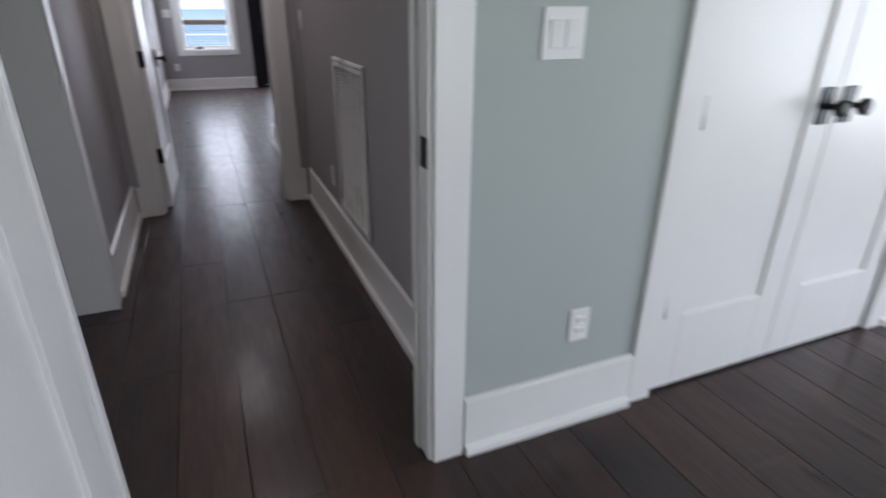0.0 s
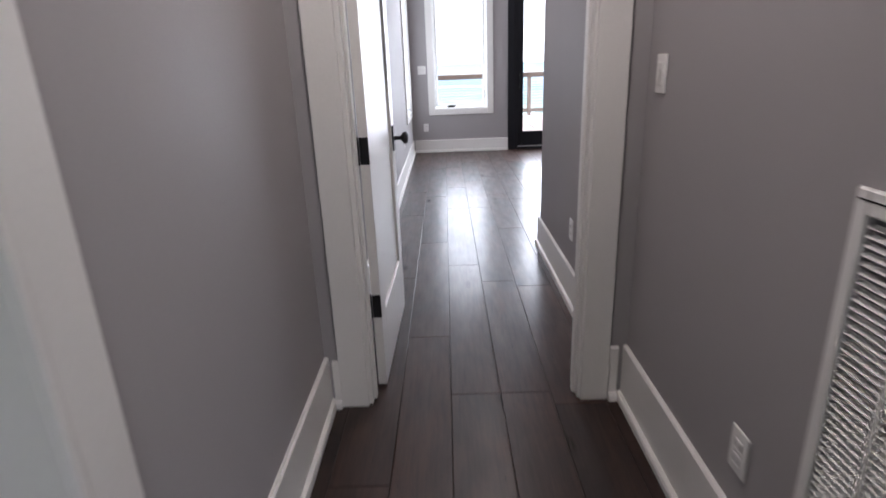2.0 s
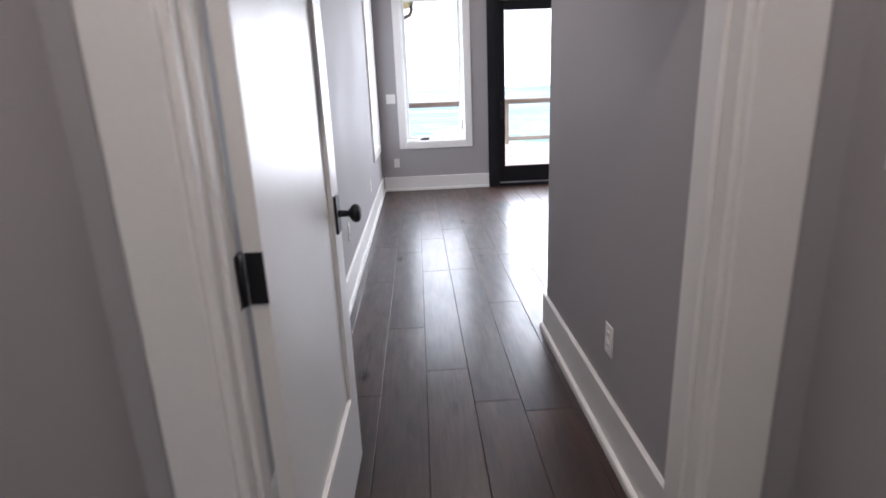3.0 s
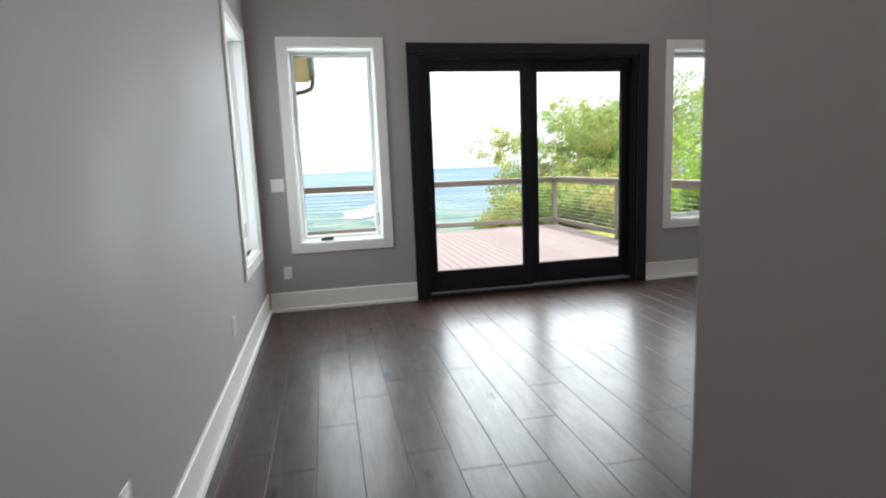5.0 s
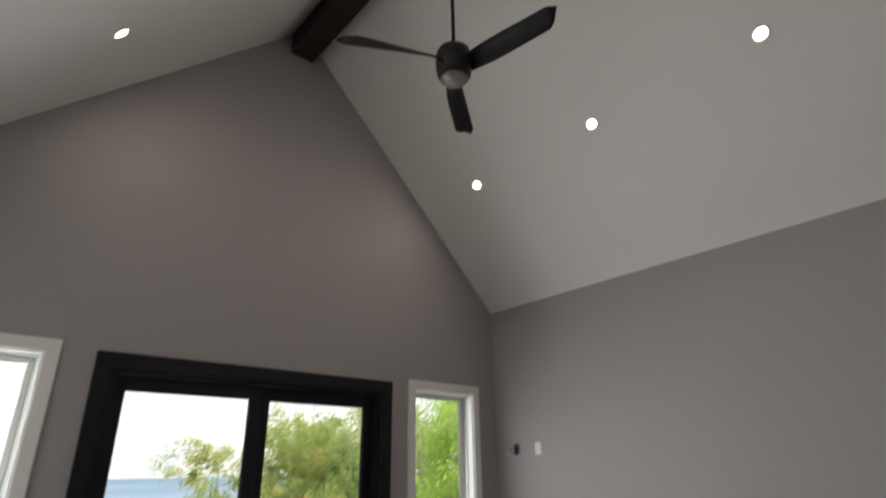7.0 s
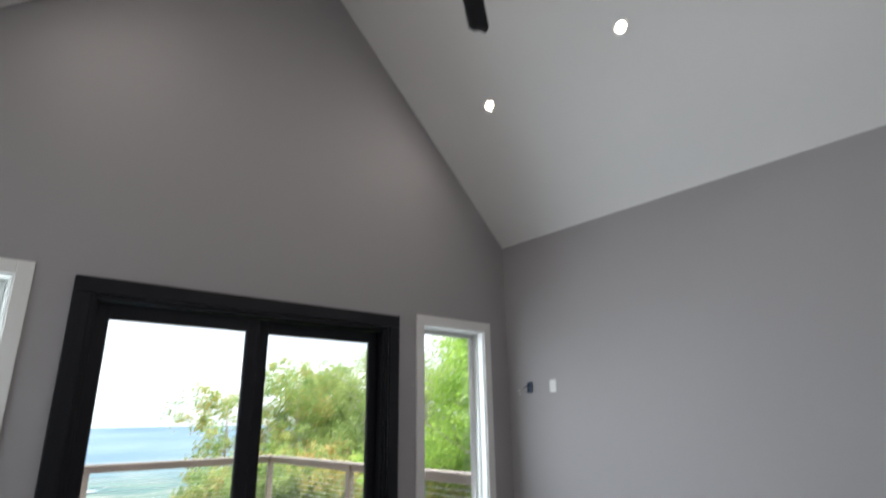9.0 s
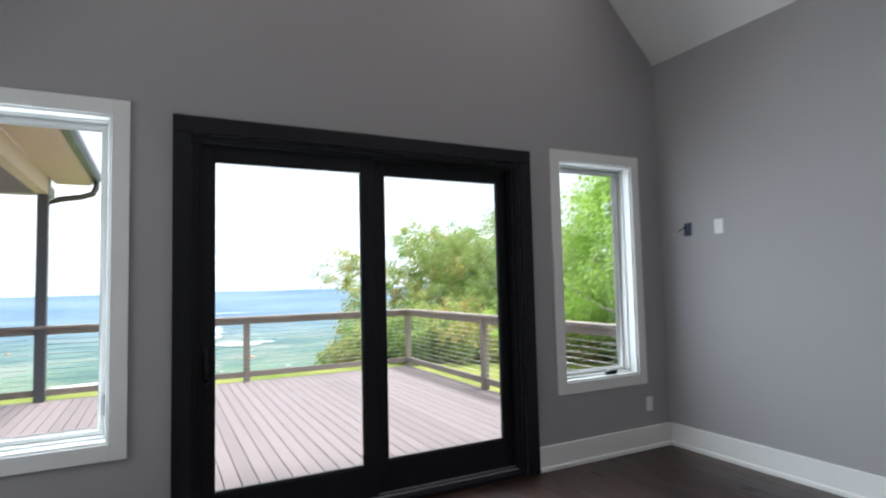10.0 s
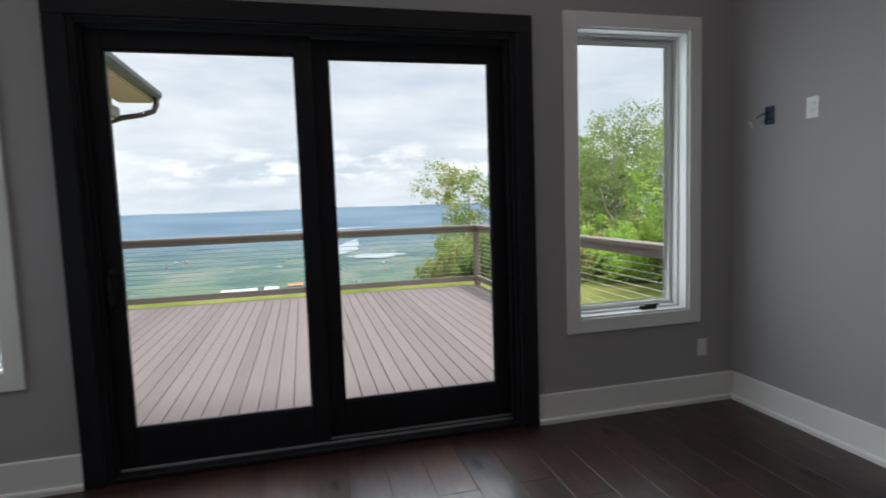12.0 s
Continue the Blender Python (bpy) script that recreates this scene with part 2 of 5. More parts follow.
def plank_material():
    """Hand-scraped dark walnut: each board its own tone and grain, with mineral streaks, knots and worn ridges."""
    m = bpy.data.materials.new("dark_walnut_plank")
    m.use_nodes = True
    n, l = m.node_tree.nodes, m.node_tree.links
    b = n["Principled BSDF"]
    geo, info = n.new("ShaderNodeNewGeometry"), n.new("ShaderNodeObjectInfo")
    shift = n.new("ShaderNodeVectorMath")
    shift.operation, shift.inputs[1].default_value = "MULTIPLY_ADD", (37.0, 91.0, 13.0)
    l.new(info.outputs["Random"], shift.inputs[0])
    l.new(geo.outputs["Position"], shift.inputs[2])

    def noise_at(stretch, scale, detail, rough=0.55, warp=0.0):
        mp, t = n.new("ShaderNodeMapping"), n.new("ShaderNodeTexNoise")
        mp.inputs["Scale"].default_value = stretch
        t.inputs["Scale"].default_value, t.inputs["Detail"].default_value = scale, detail
        t.inputs["Roughness"].default_value, t.inputs["Distortion"].default_value = rough, warp
        l.new(shift.outputs[0], mp.inputs["Vector"])
        l.new(mp.outputs["Vector"], t.inputs["Vector"])
        return t.outputs["Fac"]

    def spread(src, lo, hi, a=0.0, c=1.0):
        r = n.new("ShaderNodeMapRange")
        r.inputs["From Min"].default_value, r.inputs["From Max"].default_value = lo, hi
        r.inputs["To Min"].default_value, r.inputs["To Max"].default_value = a, c
        l.new(src, r.inputs["Value"])
        return r.outputs["Result"]

    def math_node(op, a, c):
        k = n.new("ShaderNodeMath")
        k.operation = op
        for q, v in zip(k.inputs, (a, c)):
            if isinstance(v, float):
                q.default_value = v
            else:
                l.new(v, q)
        return k.outputs[0]

    def blend(fac, a, c):
        x = n.new("ShaderNodeMix")
        x.data_type = "RGBA"
        l.new(fac, x.inputs["Factor"])
        for key, v in (("A", a), ("B", c)):
            if isinstance(v, tuple):
                x.inputs[key].default_value = (*v, 1)
            else:
                l.new(v, x.inputs[key])
        return x.outputs["Result"]
    cloud = noise_at((2.6, 0.9, 1.0), 2.2, 6, 0.62, 0.8)
    grain = noise_at((26.0, 1.5, 1.0), 2.4, 8, 0.72, 0.25)
    fleck = noise_at((70.0, 5.0, 1.0), 2.0, 4, 0.6)
    scrape = noise_at((9.0, 2.2, 1.0), 2.0, 3, 0.5)
    tone = math_node("ADD", math_node("MULTIPLY", info.outputs["Random"], 0.42), math_node("MULTIPLY", spread(cloud, 0.30, 0.70), 0.62))
    body = blend(tone, (0.0055, 0.0027, 0.0024), (0.056, 0.0225, 0.0140))
    body = blend(spread(grain, 0.44, 0.70, 0.0, 0.50), body, (0.0042, 0.0026, 0.0025))
    knot_map, knot = n.new("ShaderNodeMapping"), n.new("ShaderNodeTexVoronoi")
    knot_map.inputs["Scale"].default_value = (2.6, 1.0, 1.0)
    knot.inputs["Scale"].default_value = 1.5
    warp = n.new("ShaderNodeVectorMath")
    warp.operation = "MULTIPLY_ADD"
    warp.inputs[1].default_value = (0.10, 0.10, 0.0)
    l.new(cloud, warp.inputs[0])
    l.new(shift.outputs[0], warp.inputs[2])
    l.new(warp.outputs[0], knot_map.inputs["Vector"])
    l.new(knot_map.outputs["Vector"], knot.inputs["Vector"])
    dark_knot = math_node("MULTIPLY", spread(knot.outputs["Distance"], 0.13, 0.04), spread(fleck, 0.36, 0.56))
    body = blend(dark_knot, body, (0.004, 0.0025, 0.0022))
    split = spread(fleck, 0.69, 0.74)
    body = blend(split, body, (0.003, 0.002, 0.002))
    l.new(body, b.inputs["Base Color"])
    b.inputs["Coat Weight"].default_value, b.inputs["Coat IOR"].default_value = 0.50, 1.5
    b.inputs["Specular IOR Level"].default_value = 0.30
    l.new(spread(grain, 0.35, 0.65, 0.19, 0.27), b.inputs["Coat Roughness"])
    gloss = math_node("ADD", spread(scrape, 0.3, 0.7, 0.50, 0.60), math_node("MULTIPLY", spread(grain, 0.4, 0.7), 0.06))
    l.new(math_node("ADD", gloss, math_node("MULTIPLY", math_node("ADD", dark_knot, split), 0.3)), b.inputs["Roughness"])
    height = math_node("ADD", math_node("MULTIPLY", scrape, 0.7), math_node("MULTIPLY", grain, 0.30))
    height = math_node("SUBTRACT", height, math_node("MULTIPLY", math_node("ADD", dark_knot, split), 0.35))
    bp = n.new("ShaderNodeBump")
    bp.inputs["Strength"].default_value, bp.inputs["Distance"].default_value = 0.5, 0.0004
    l.new(height, bp.inputs["Height"])
    l.new(bp.outputs["Normal"], b.inputs["Normal"])
    l.new(bp.outputs["Normal"], b.inputs["Coat Normal"])
    return m


PLANK = plank_material()


def leaf_material(name, a, b_col, c_col):
    m = bpy.data.materials.new(name)
    m.use_nodes = True
    n, l = m.node_tree.nodes, m.node_tree.links
    b = n["Principled BSDF"]
    geo, rp, nz = n.new("ShaderNodeNewGeometry"), n.new("ShaderNodeValToRGB"), n.new("ShaderNodeTexNoise")
    nz.inputs["Scale"].default_value = 0.55
    l.new(geo.outputs["Position"], nz.inputs["Vector"])
    ad = n.new("ShaderNodeMath")
    ad.operation, ad.inputs[1].default_value = "MULTIPLY_ADD", 0.45
    l.new(geo.outputs["Random Per Island"], ad.inputs[0])
    l.new(nz.outputs["Fac"], ad.inputs[2])
    l.new(ad.outputs[0], rp.inputs["Fac"])
    e = rp.color_ramp.elements
    e[0].position, e[0].color = 0.35, (*a, 1)
    e[1].position, e[1].color = 0.72, (*b_col, 1)
    e.new(0.98).color = (*c_col, 1)
    l.new(rp.outputs["Color"], b.inputs["Base Color"])
    b.inputs["Roughness"].default_value = 0.6
    tl, mx = n.new("ShaderNodeBsdfTranslucent"), n.new("ShaderNodeMixShader")
    l.new(rp.outputs["Color"], tl.inputs["Color"])
    mx.inputs[0].default_value = 0.55
    l.new(b.outputs[0], mx.inputs[1])
    l.new(tl.outputs[0], mx.inputs[2])
    l.new(mx.outputs[0], n["Material Output"].inputs["Surface"])
    return m


MAPLE = leaf_material("maple_leaves", (0.24, 0.41, 0.06), (0.42, 0.61, 0.12), (0.54, 0.70, 0.18))
TURNING = leaf_material("turning_leaves", (0.20, 0.33, 0.10), (0.34, 0.47, 0.15), (0.60, 0.44, 0.17))
BRIGHT = leaf_material("bright_turning_leaves", (0.24, 0.37, 0.09), (0.38, 0.50, 0.13), (0.66, 0.42, 0.19))
OAK = leaf_material("dark_green_leaves", (0.18, 0.28, 0.09), (0.30, 0.40, 0.125), (0.42, 0.48, 0.17))


# ---- mesh helpers ----
def box(bm, a, b, bevel=0.0):
    """A box between two corners; bevel rounds its edges."""
    lo, hi = [min(p, q) for p, q in zip(a, b)], [max(p, q) for p, q in zip(a, b)]
    m = Matrix.Translation([(p + q) / 2 for p, q in zip(lo, hi)]) @ Matrix.Diagonal([q - p for p, q in zip(lo, hi)] + [1])
    vs = bmesh.ops.create_cube(bm, size=1, matrix=m)["verts"]
    if bevel:
        es = list({e for v in vs for e in v.link_edges})
        bmesh.ops.bevel(bm, geom=es, offset=bevel, segments=1, affect="EDGES", profile=0.5)
    return bm


def boxes(*items, bevel=0.0):
    bm = bmesh.new()
    for a, b in items:
        box(bm, a, b, bevel)
    return bm


def tube(points, r0, r1=None, sides=10, bm=None):
    """A tapered tube along points."""
    bm = bm or bmesh.new()
    r1 = r0 if r1 is None else r1
    pts = [Vector(p) for p in points]
    rings = []
    for i, p in enumerate(pts):
        d = (pts[min(i + 1, len(pts) - 1)] - pts[max(i - 1, 0)]).normalized()
        u = d.orthogonal().normalized() if not rings else (u - d * u.dot(d)).normalized()
        v = d.cross(u)
        r = r0 + (r1 - r0) * i / (len(pts) - 1)
        rings.append([bm.verts.new(p + (u * math.cos(2 * math.pi * k / sides) + v * math.sin(2 * math.pi * k / sides)) * r) for k in range(sides)])
    for a, b in zip(rings, rings[1:]):
        for k in range(sides):
            f = bm.faces.new((a[k], a[(k + 1) % sides], b[(k + 1) % sides], b[k]))
            f.smooth = True
    bm.faces.new(rings[0][::-1])
    bm.faces.new(rings[-1])
    return bm


def lathe(profile, sides=28, bm=None):
    """A body turned round z from (radius, height) pairs."""
    bm = bm or bmesh.new()
    rings = [[bm.verts.new((r * math.cos(2 * math.pi * k / sides), r * math.sin(2 * math.pi * k / sides), z)) for k in range(sides)] for r, z in profile]
    for a, b in zip(rings, rings[1:]):
        for k in range(sides):
            bm.faces.new((a[k], a[(k + 1) % sides], b[(k + 1) % sides], b[k])).smooth = True
    bm.faces.new(rings[0][::-1])
    bm.faces.new(rings[-1])
    return bm


def prism(outline, along, a, b, bm=None):
    """An outline in the plane across axis `along`, pushed from a to b."""
    bm = bm or bmesh.new()

    def put(p, s):
        q = list(p)
        q.insert(along, s)
        return bm.verts.new(q)
    r0, r1 = [put(p, a) for p in outline], [put(p, b) for p in outline]
    n = len(outline)
    for k in range(n):
        bm.faces.new((r0[k], r0[(k + 1) % n], r1[(k + 1) % n], r1[k]))
    bm.faces.new(r0[::-1])
    bm.faces.new(r1)
    bmesh.ops.recalc_face_normals(bm, faces=bm.faces)
    return bm


def part(name, bm, mat, parent=None, label="", m=None):
    me = bpy.data.meshes.new(name)
    bmesh.ops.recalc_face_normals(bm, faces=bm.faces)
    bm.to_mesh(me)
    bm.free()
    me.materials.append(mat)
    ob = new(name, me)
    if m is not None:
        ob.matrix_basis = m
    ob.parent = parent
    return tagged(ob, label)


def thing(name, m, label, category, group="", kind=""):
    ob = new(name)
    ob.empty_display_size = 0.1
    ob.matrix_basis = m
    return tagged(ob, label, category, group, kind)


def setting(name, bm, mat, label, category):
    return tagged(part(name, bm, mat), label, category, kind="structure")


def wall(axis, at, thick, u0, u1, z0, z1, holes=()):
    """A wall with openings through it. axis 0: runs along x at y=at, axis 1: along y at x=at; thick goes from `at` on."""
    us = sorted({u0, u1, *[h[0] for h in holes], *[h[1] for h in holes]})
    zs = sorted({z0, z1, *[h[2] for h in holes], *[h[3] for h in holes]})
    us, zs = [u for u in us if u0 <= u <= u1], [z for z in zs if z0 <= z <= z1]

    def solid(i, k):
        if not (0 <= i < len(us) - 1 and 0 <= k < len(zs) - 1):
            return False
        u, z = (us[i] + us[i + 1]) / 2, (zs[k] + zs[k + 1]) / 2
        return not any(h[0] < u < h[1] and h[2] < z < h[3] for h in holes)
    bm = bmesh.new()
    cache = {}

    def vert(u, t, z):
        p = (u, at + t, z) if axis == 0 else (at + t, u, z)
        if p not in cache:
            cache[p] = bm.verts.new(p)
        return cache[p]

    def quad(*ps):
        bm.faces.new([vert(*p) for p in ps])
    for i in range(len(us) - 1):
        for k in range(len(zs) - 1):
            if not solid(i, k):
                continue
            a, b, c, d = us[i], us[i + 1], zs[k], zs[k + 1]
            quad((a, 0, c), (b, 0, c), (b, 0, d), (a, 0, d))
            quad((a, thick, c), (b, thick, c), (b, thick, d), (a, thick, d))
            if not solid(i - 1, k):
                quad((a, 0, c), (a, thick, c), (a, thick, d), (a, 0, d))
            if not solid(i + 1, k):
                quad((b, 0, c), (b, thick, c), (b, thick, d), (b, 0, d))
            if not solid(i, k - 1):
                quad((a, 0, c), (b, 0, c), (b, thick, c), (a, thick, c))
            if not solid(i, k + 1):
                quad((a, 0, d), (b, 0, d), (b, thick, d), (a, thick, d))
    return bm


# ---- plan ----
RX, EAVE, RIDGE_X = 5.395, 3.40, 2.70     # bedroom: right wall, eave height, ridge
RIDGE = EAVE + RIDGE_X
ENDY = -4.608                               # bedroom wall towards the hall
EXW = 1.168                               # bedroom entry wall
HX = 1.178                                 # hall's far wall
DOOR_Y0, DOOR_Y1 = -6.57, -6.45            # wall of the bedroom door
GY0, GY1 = -9.36, -9.24                    # wall of the sage room
FLAT = 2.74
LIV_Y = -2.10                              # living room's glass wall
DECK_Z = -0.05
WT = 0.16
WIN_W, WIN_H, WIN_Z = 0.79, 1.79, 0.64     # clear opening of each casement
WIN_A, WIN_B = 0.345, 4.25                 # their left edges
SL0, SL1, SLH = 1.54, 3.855, 2.37          # sliding door opening
LW0, LW1 = -1.17, -0.28                    # window in the side wall

# gable wall
bm = wall(0, 0.0, WT, -WT, RX + WT, -0.3, EAVE, [(WIN_A, WIN_A + WIN_W, WIN_Z, WIN_Z + WIN_H), (WIN_B, WIN_B + WIN_W, WIN_Z, WIN_Z + WIN_H), (SL0, SL1, 0.0, SLH)])
prism([(-WT, EAVE), (RX + WT, EAVE), (RX + WT, EAVE + 0.2), (RIDGE_X, RIDGE + 0.2), (-WT, EAVE + 0.2)], 1, 0.0, WT, bm)
setting("wall_north", bm, GREY, "grey painted gable wall with two windows and sliding door", "wall")
setting("wall_west", wall(1, 0.0, -WT, DOOR_Y1, 0.0, -0.3, EAVE + 0.05, [(LW0, LW1, WIN_Z, WIN_Z + WIN_H)]), GREY, "grey painted bedroom side wall with one window", "wall")
setting("wall_east", wall(1, RX, WT, ENDY - 0.12, 0.0, -0.3, EAVE + 0.05), GREY, "plain grey painted bedroom wall", "wall")
bm = wall(0, ENDY, -0.12, EXW, RX, 0.0, EAVE)
box(bm, (0.0, ENDY, FLAT), (EXW, ENDY - 0.12, EAVE))
prism([(-WT, EAVE), (RX + WT, EAVE), (RX + WT, EAVE + 0.15), (RIDGE_X, RIDGE + 0.15), (-WT, EAVE + 0.15)], 1, ENDY, ENDY - 0.12, bm)
setting("wall_south", bm, GREY, "grey painted bedroom wall beside the entry", "wall")
setting("wall_entry", wall(1, EXW, 0.12, DOOR_Y1, ENDY - 0.12, 0.0, FLAT), GREY, "grey painted wall of the bedroom entry", "wall")
setting("wall_door", wall(0, DOOR_Y0, DOOR_Y1 - DOOR_Y0, -0.16, HX + 0.12, 0.0, FLAT, [(0.15, 1.01, 0.0, 2.07)]), GREY, "grey painted wall round the bedroom door", "wall")
setting("wall_hall_east", wall(1, HX, 0.12, GY1, DOOR_Y0, 0.0, FLAT, [(-8.155, -7.635, 0.30, 1.05)]), GREY, "warm grey hall wall with a return air grille", "wall")
setting("wall_hall_west", wall(1, -0.008, -0.156, -9.24, DOOR_Y0, 0.0, FLAT, [(-8.99, -7.90, 0.0, 2.35)]), GREY, "grey hall wall with a wide cased opening", "wall")
setting("wall_sage", wall(0, GY0, GY1 - GY0, -0.6, 5.4, 0.0, FLAT, [(0.15, 1.03, 0.0, 2.07), (1.88, 3.14, 0.0, 2.07)]), SAGE, "sage green wall with a doorway and closet doors", "wall")
setting("wall_sage_side", wall(1, -0.6, -0.12, -12.6, GY1, 0.0, FLAT), SAGE, "sage green side wall", "wall")
# The next two walls' openings are assumed, cut for the sage room's added lamps.
setting("wall_sage_east", wall(1, 5.4, 0.12, -12.6, GY1, 0.0, FLAT, [(-12.3, -10.3, 0.45, 2.05)]), SAGE, "unseen sage green wall with an opening added for daylight", "wall")
setting("wall_sage_back", wall(0, -12.6, -0.12, -0.72, 5.52, 0.0, FLAT, [(1.4, 3.2, 0.45, 2.05)]), SAGE, "unseen sage green wall with an opening added for daylight", "wall")
setting("wall_closet", boxes(((1.80, -8.6, 0), (3.25, -8.5, FLAT)), ((1.75, -9.24, 0), (1.80, -8.5, FLAT)), ((3.25, -9.24, 0), (3.30, -8.5, FLAT))), SAGE, "plain closet wall behind the doors", "wall")
setting("wall_living", wall(0, LIV_Y, WT, -9.0, -0.164, -0.3, 3.1, [(-7.12, -1.75, 0.0, 2.45)]), LIVING, "pale living room wall with a glass door", "wall")
setting("wall_living_west", wall(1, -9.0, -WT, -12.6, LIV_Y + WT, 0.0, 3.1, [(-8.5, -4.0, 0.4, 2.5)]), LIVING, "pale living room side wall with a window", "wall")
setting("wall_living_back", wall(0, -12.6, -WT, -9.0, -0.72, 0.0, 3.1), LIVING, "pale living room back wall", "wall")
setting("wall_living_east", boxes(((-0.164, DOOR_Y0, 0), (-0.16 - 0.012, LIV_Y, 3.1)), ((-0.612, -12.6, 0), (-0.73, GY0, 3.1)), ((-0.60, GY1, 0), (-0.164, GY1 - 0.1, 3.1)), ((-0.172, -9.24, FLAT), (-0.164, DOOR_Y0, 3.1))), LIVING, "pale living room inner wall", "wall")

# ceilings: two slopes and three flat ones
for nm, sx in (("ceiling_west", -1), ("ceiling_east", 1)):
    x_out = -WT if sx < 0 else RX + WT
    drop = EAVE - WT
    bm = prism([(RIDGE_X, RIDGE), (x_out, drop), (x_out, drop + 0.2), (RIDGE_X, RIDGE + 0.2)], 1, ENDY, 0.0)
    setting(nm, bm, CEIL, "sloping off-white vaulted ceiling", "ceiling")
setting("ceiling_hall", boxes(((-0.16, GY0, FLAT), (HX + 0.12, ENDY - 0.12, FLAT + 0.1))), CEIL, "flat off-white hall ceiling", "ceiling")
setting("ceiling_sage", boxes(((-0.72, -12.72, FLAT + 0.01), (5.52, GY0, FLAT + 0.1)), ((HX + 0.12, GY0, FLAT), (5.52, -8.4, FLAT + 0.1))), CEIL, "flat off-white ceiling", "ceiling")
setting("ceiling_living", boxes(((-9.1, -12.7, 3.1), (-0.15, LIV_Y + WT, 3.2))), CEIL, "flat off-white living room ceiling", "ceiling")
setting("roof", prism([(RIDGE_X, RIDGE + 0.25), (-0.5, RIDGE - 2.95), (-0.5, RIDGE - 2.8), (RIDGE_X, RIDGE + 0.45), (RX + 0.5, RIDGE - 2.8), (RX + 0.5, RIDGE - 2.95)], 1, ENDY - 2, 0.45), ROOFING, "dark shingle roof over the bedroom", "roof")


# ---- baseboards and casings ----
BB = 0.185


def baseboard(name, axis, at, side, u0, u1, h=BB):
    """A tall flat baseboard with a quarter-round shoe; side: the way it stands off the wall."""
    bm = bmesh.new()
    t, s = 0.016 * side, 0.034 * side
    prof = [(0, 0), (s, 0), (s, 0.022), (s * 0.88, 0.030), (t, 0.033), (t, h - 0.006), (t * 0.6, h), (0, h)]
    if axis == 0:
        prism([(at + p, z) for p, z in prof], 0, u0, u1, bm)
    else:
        r0, r1 = ([bm.verts.new((at + p, u, z)) for p, z in prof] for u in (u0, u1))
        n = len(prof)
        for k in range(n):
            bm.faces.new((r0[k], r0[(k + 1) % n], r1[(k + 1) % n], r1[k]))
        bm.faces.new(r0[::-1])
        bm.faces.new(r1)
    return setting(name, bm, WHITE, "tall white painted baseboard", "baseboard")


baseboard("baseboard_1", 0, 0.0, -1, 0.03, 1.437)
baseboard("baseboard_2", 0, 0.0, -1, 3.958, RX)
baseboard("baseboard_3", 1, 0.0, 1, DOOR_Y1, 0.0)
baseboard("baseboard_4", 1, RX, -1, ENDY, -0.03)
baseboard("baseboard_5", 0, ENDY, 1, EXW, RX - 0.03)
baseboard("baseboard_6", 1, EXW, -1, DOOR_Y1, ENDY + 0.03, 0.205)
baseboard("baseboard_7", 1, HX, -1, GY1, DOOR_Y0, 0.235)
baseboard("baseboard_8", 1, -0.008, 1, -7.79, DOOR_Y0, 0.22)
baseboard("baseboard_13", 1, -0.008, 1, GY1 + 0.03, -9.097, 0.205)
baseboard("baseboard_9", 0, GY0, -1, 1.13, 1.78, 0.21)
baseboard("baseboard_10", 0, GY0, -1, 3.24, 5.4, 0.21)
baseboard("baseboard_11", 0, DOOR_Y0, -1, 0.022, 0.048, 0.205)
baseboard("baseboard_12", 0, DOOR_Y0, -1, 1.110, HX - 0.036, 0.232)


def casing(name, x0, x1, top, y, side, width, label, mat=None, inner=True):
    """Door casing on one face of a wall: two legs and a head with a rounded inner edge."""
    mat = mat or WHITE
    ob = thing(name, pose(0, 0, 0), label, "door casing", kind="structure")
    for nm, a, b in (("leg", x0 - width, x0), ("leg", x1, x1 + width)):
        bm = boxes(((a, y, 0), (b, y + 0.018 * side, top)), bevel=0.003)
        if inner:
            e = b if a < x0 else a
            d = -1 if a < x0 else 1
            box(bm, (e, y, 0), (e + d * 0.016, y + 0.025 * side, top + 0.016), 0.004)
            box(bm, (e + d * 0.020, y, 0), (e + d * 0.028, y + 0.022 * side, top + 0.02), 0.003)
        part(nm, bm, mat, ob)
    part("head", boxes(((x0 - width, y, top + 0.001), (x1 + width, y + 0.020 * side, top + width)), bevel=0.003), mat, ob)
    return ob


casing("trim_1", 0.155, 1.00, 2.06, DOOR_Y0, -1, 0.108, "white door casing on the hall side", inner=False)
casing("trim_2", 0.155, 1.00, 2.06, DOOR_Y1, 1, 0.10, "white door casing on the bedroom side")
casing("trim_3", 0.155, 1.022, 2.06, GY0, -1, 0.10, "white door casing on the sage wall", inner=False)
casing("trim_4", 0.155, 1.022, 2.06, GY1, 1, 0.10, "white door casing on the hall side", inner=False)
casing("trim_5", 1.885, 3.135, 2.06, GY0, -1, 0.104, "white casing round the closet doors", inner=False)


def jamb(name, x0, x1, top, y0, y1, label, stop):
    ob = thing(name, pose(0, 0, 0), label, "door jamb", kind="structure")
    for nm, a, b in (("side", x0, x0 + 0.02), ("side", x1 - 0.02, x1)):
        part(nm, boxes(((a, y0, 0.002), (b, y1, top)), bevel=0.002), WHITE, ob)
        s = b if a == x0 else a
        d = 0.011 if a == x0 else -0.011
        part("stop", boxes(((s, stop, 0.002), (s + d, stop + 0.035, top - 0.02)), bevel=0.002), WHITE, ob)
    part("top", boxes(((x0 + 0.02, y0, top - 0.02), (x1 - 0.02, y1, top)), bevel=0.002), WHITE, ob)
    return ob


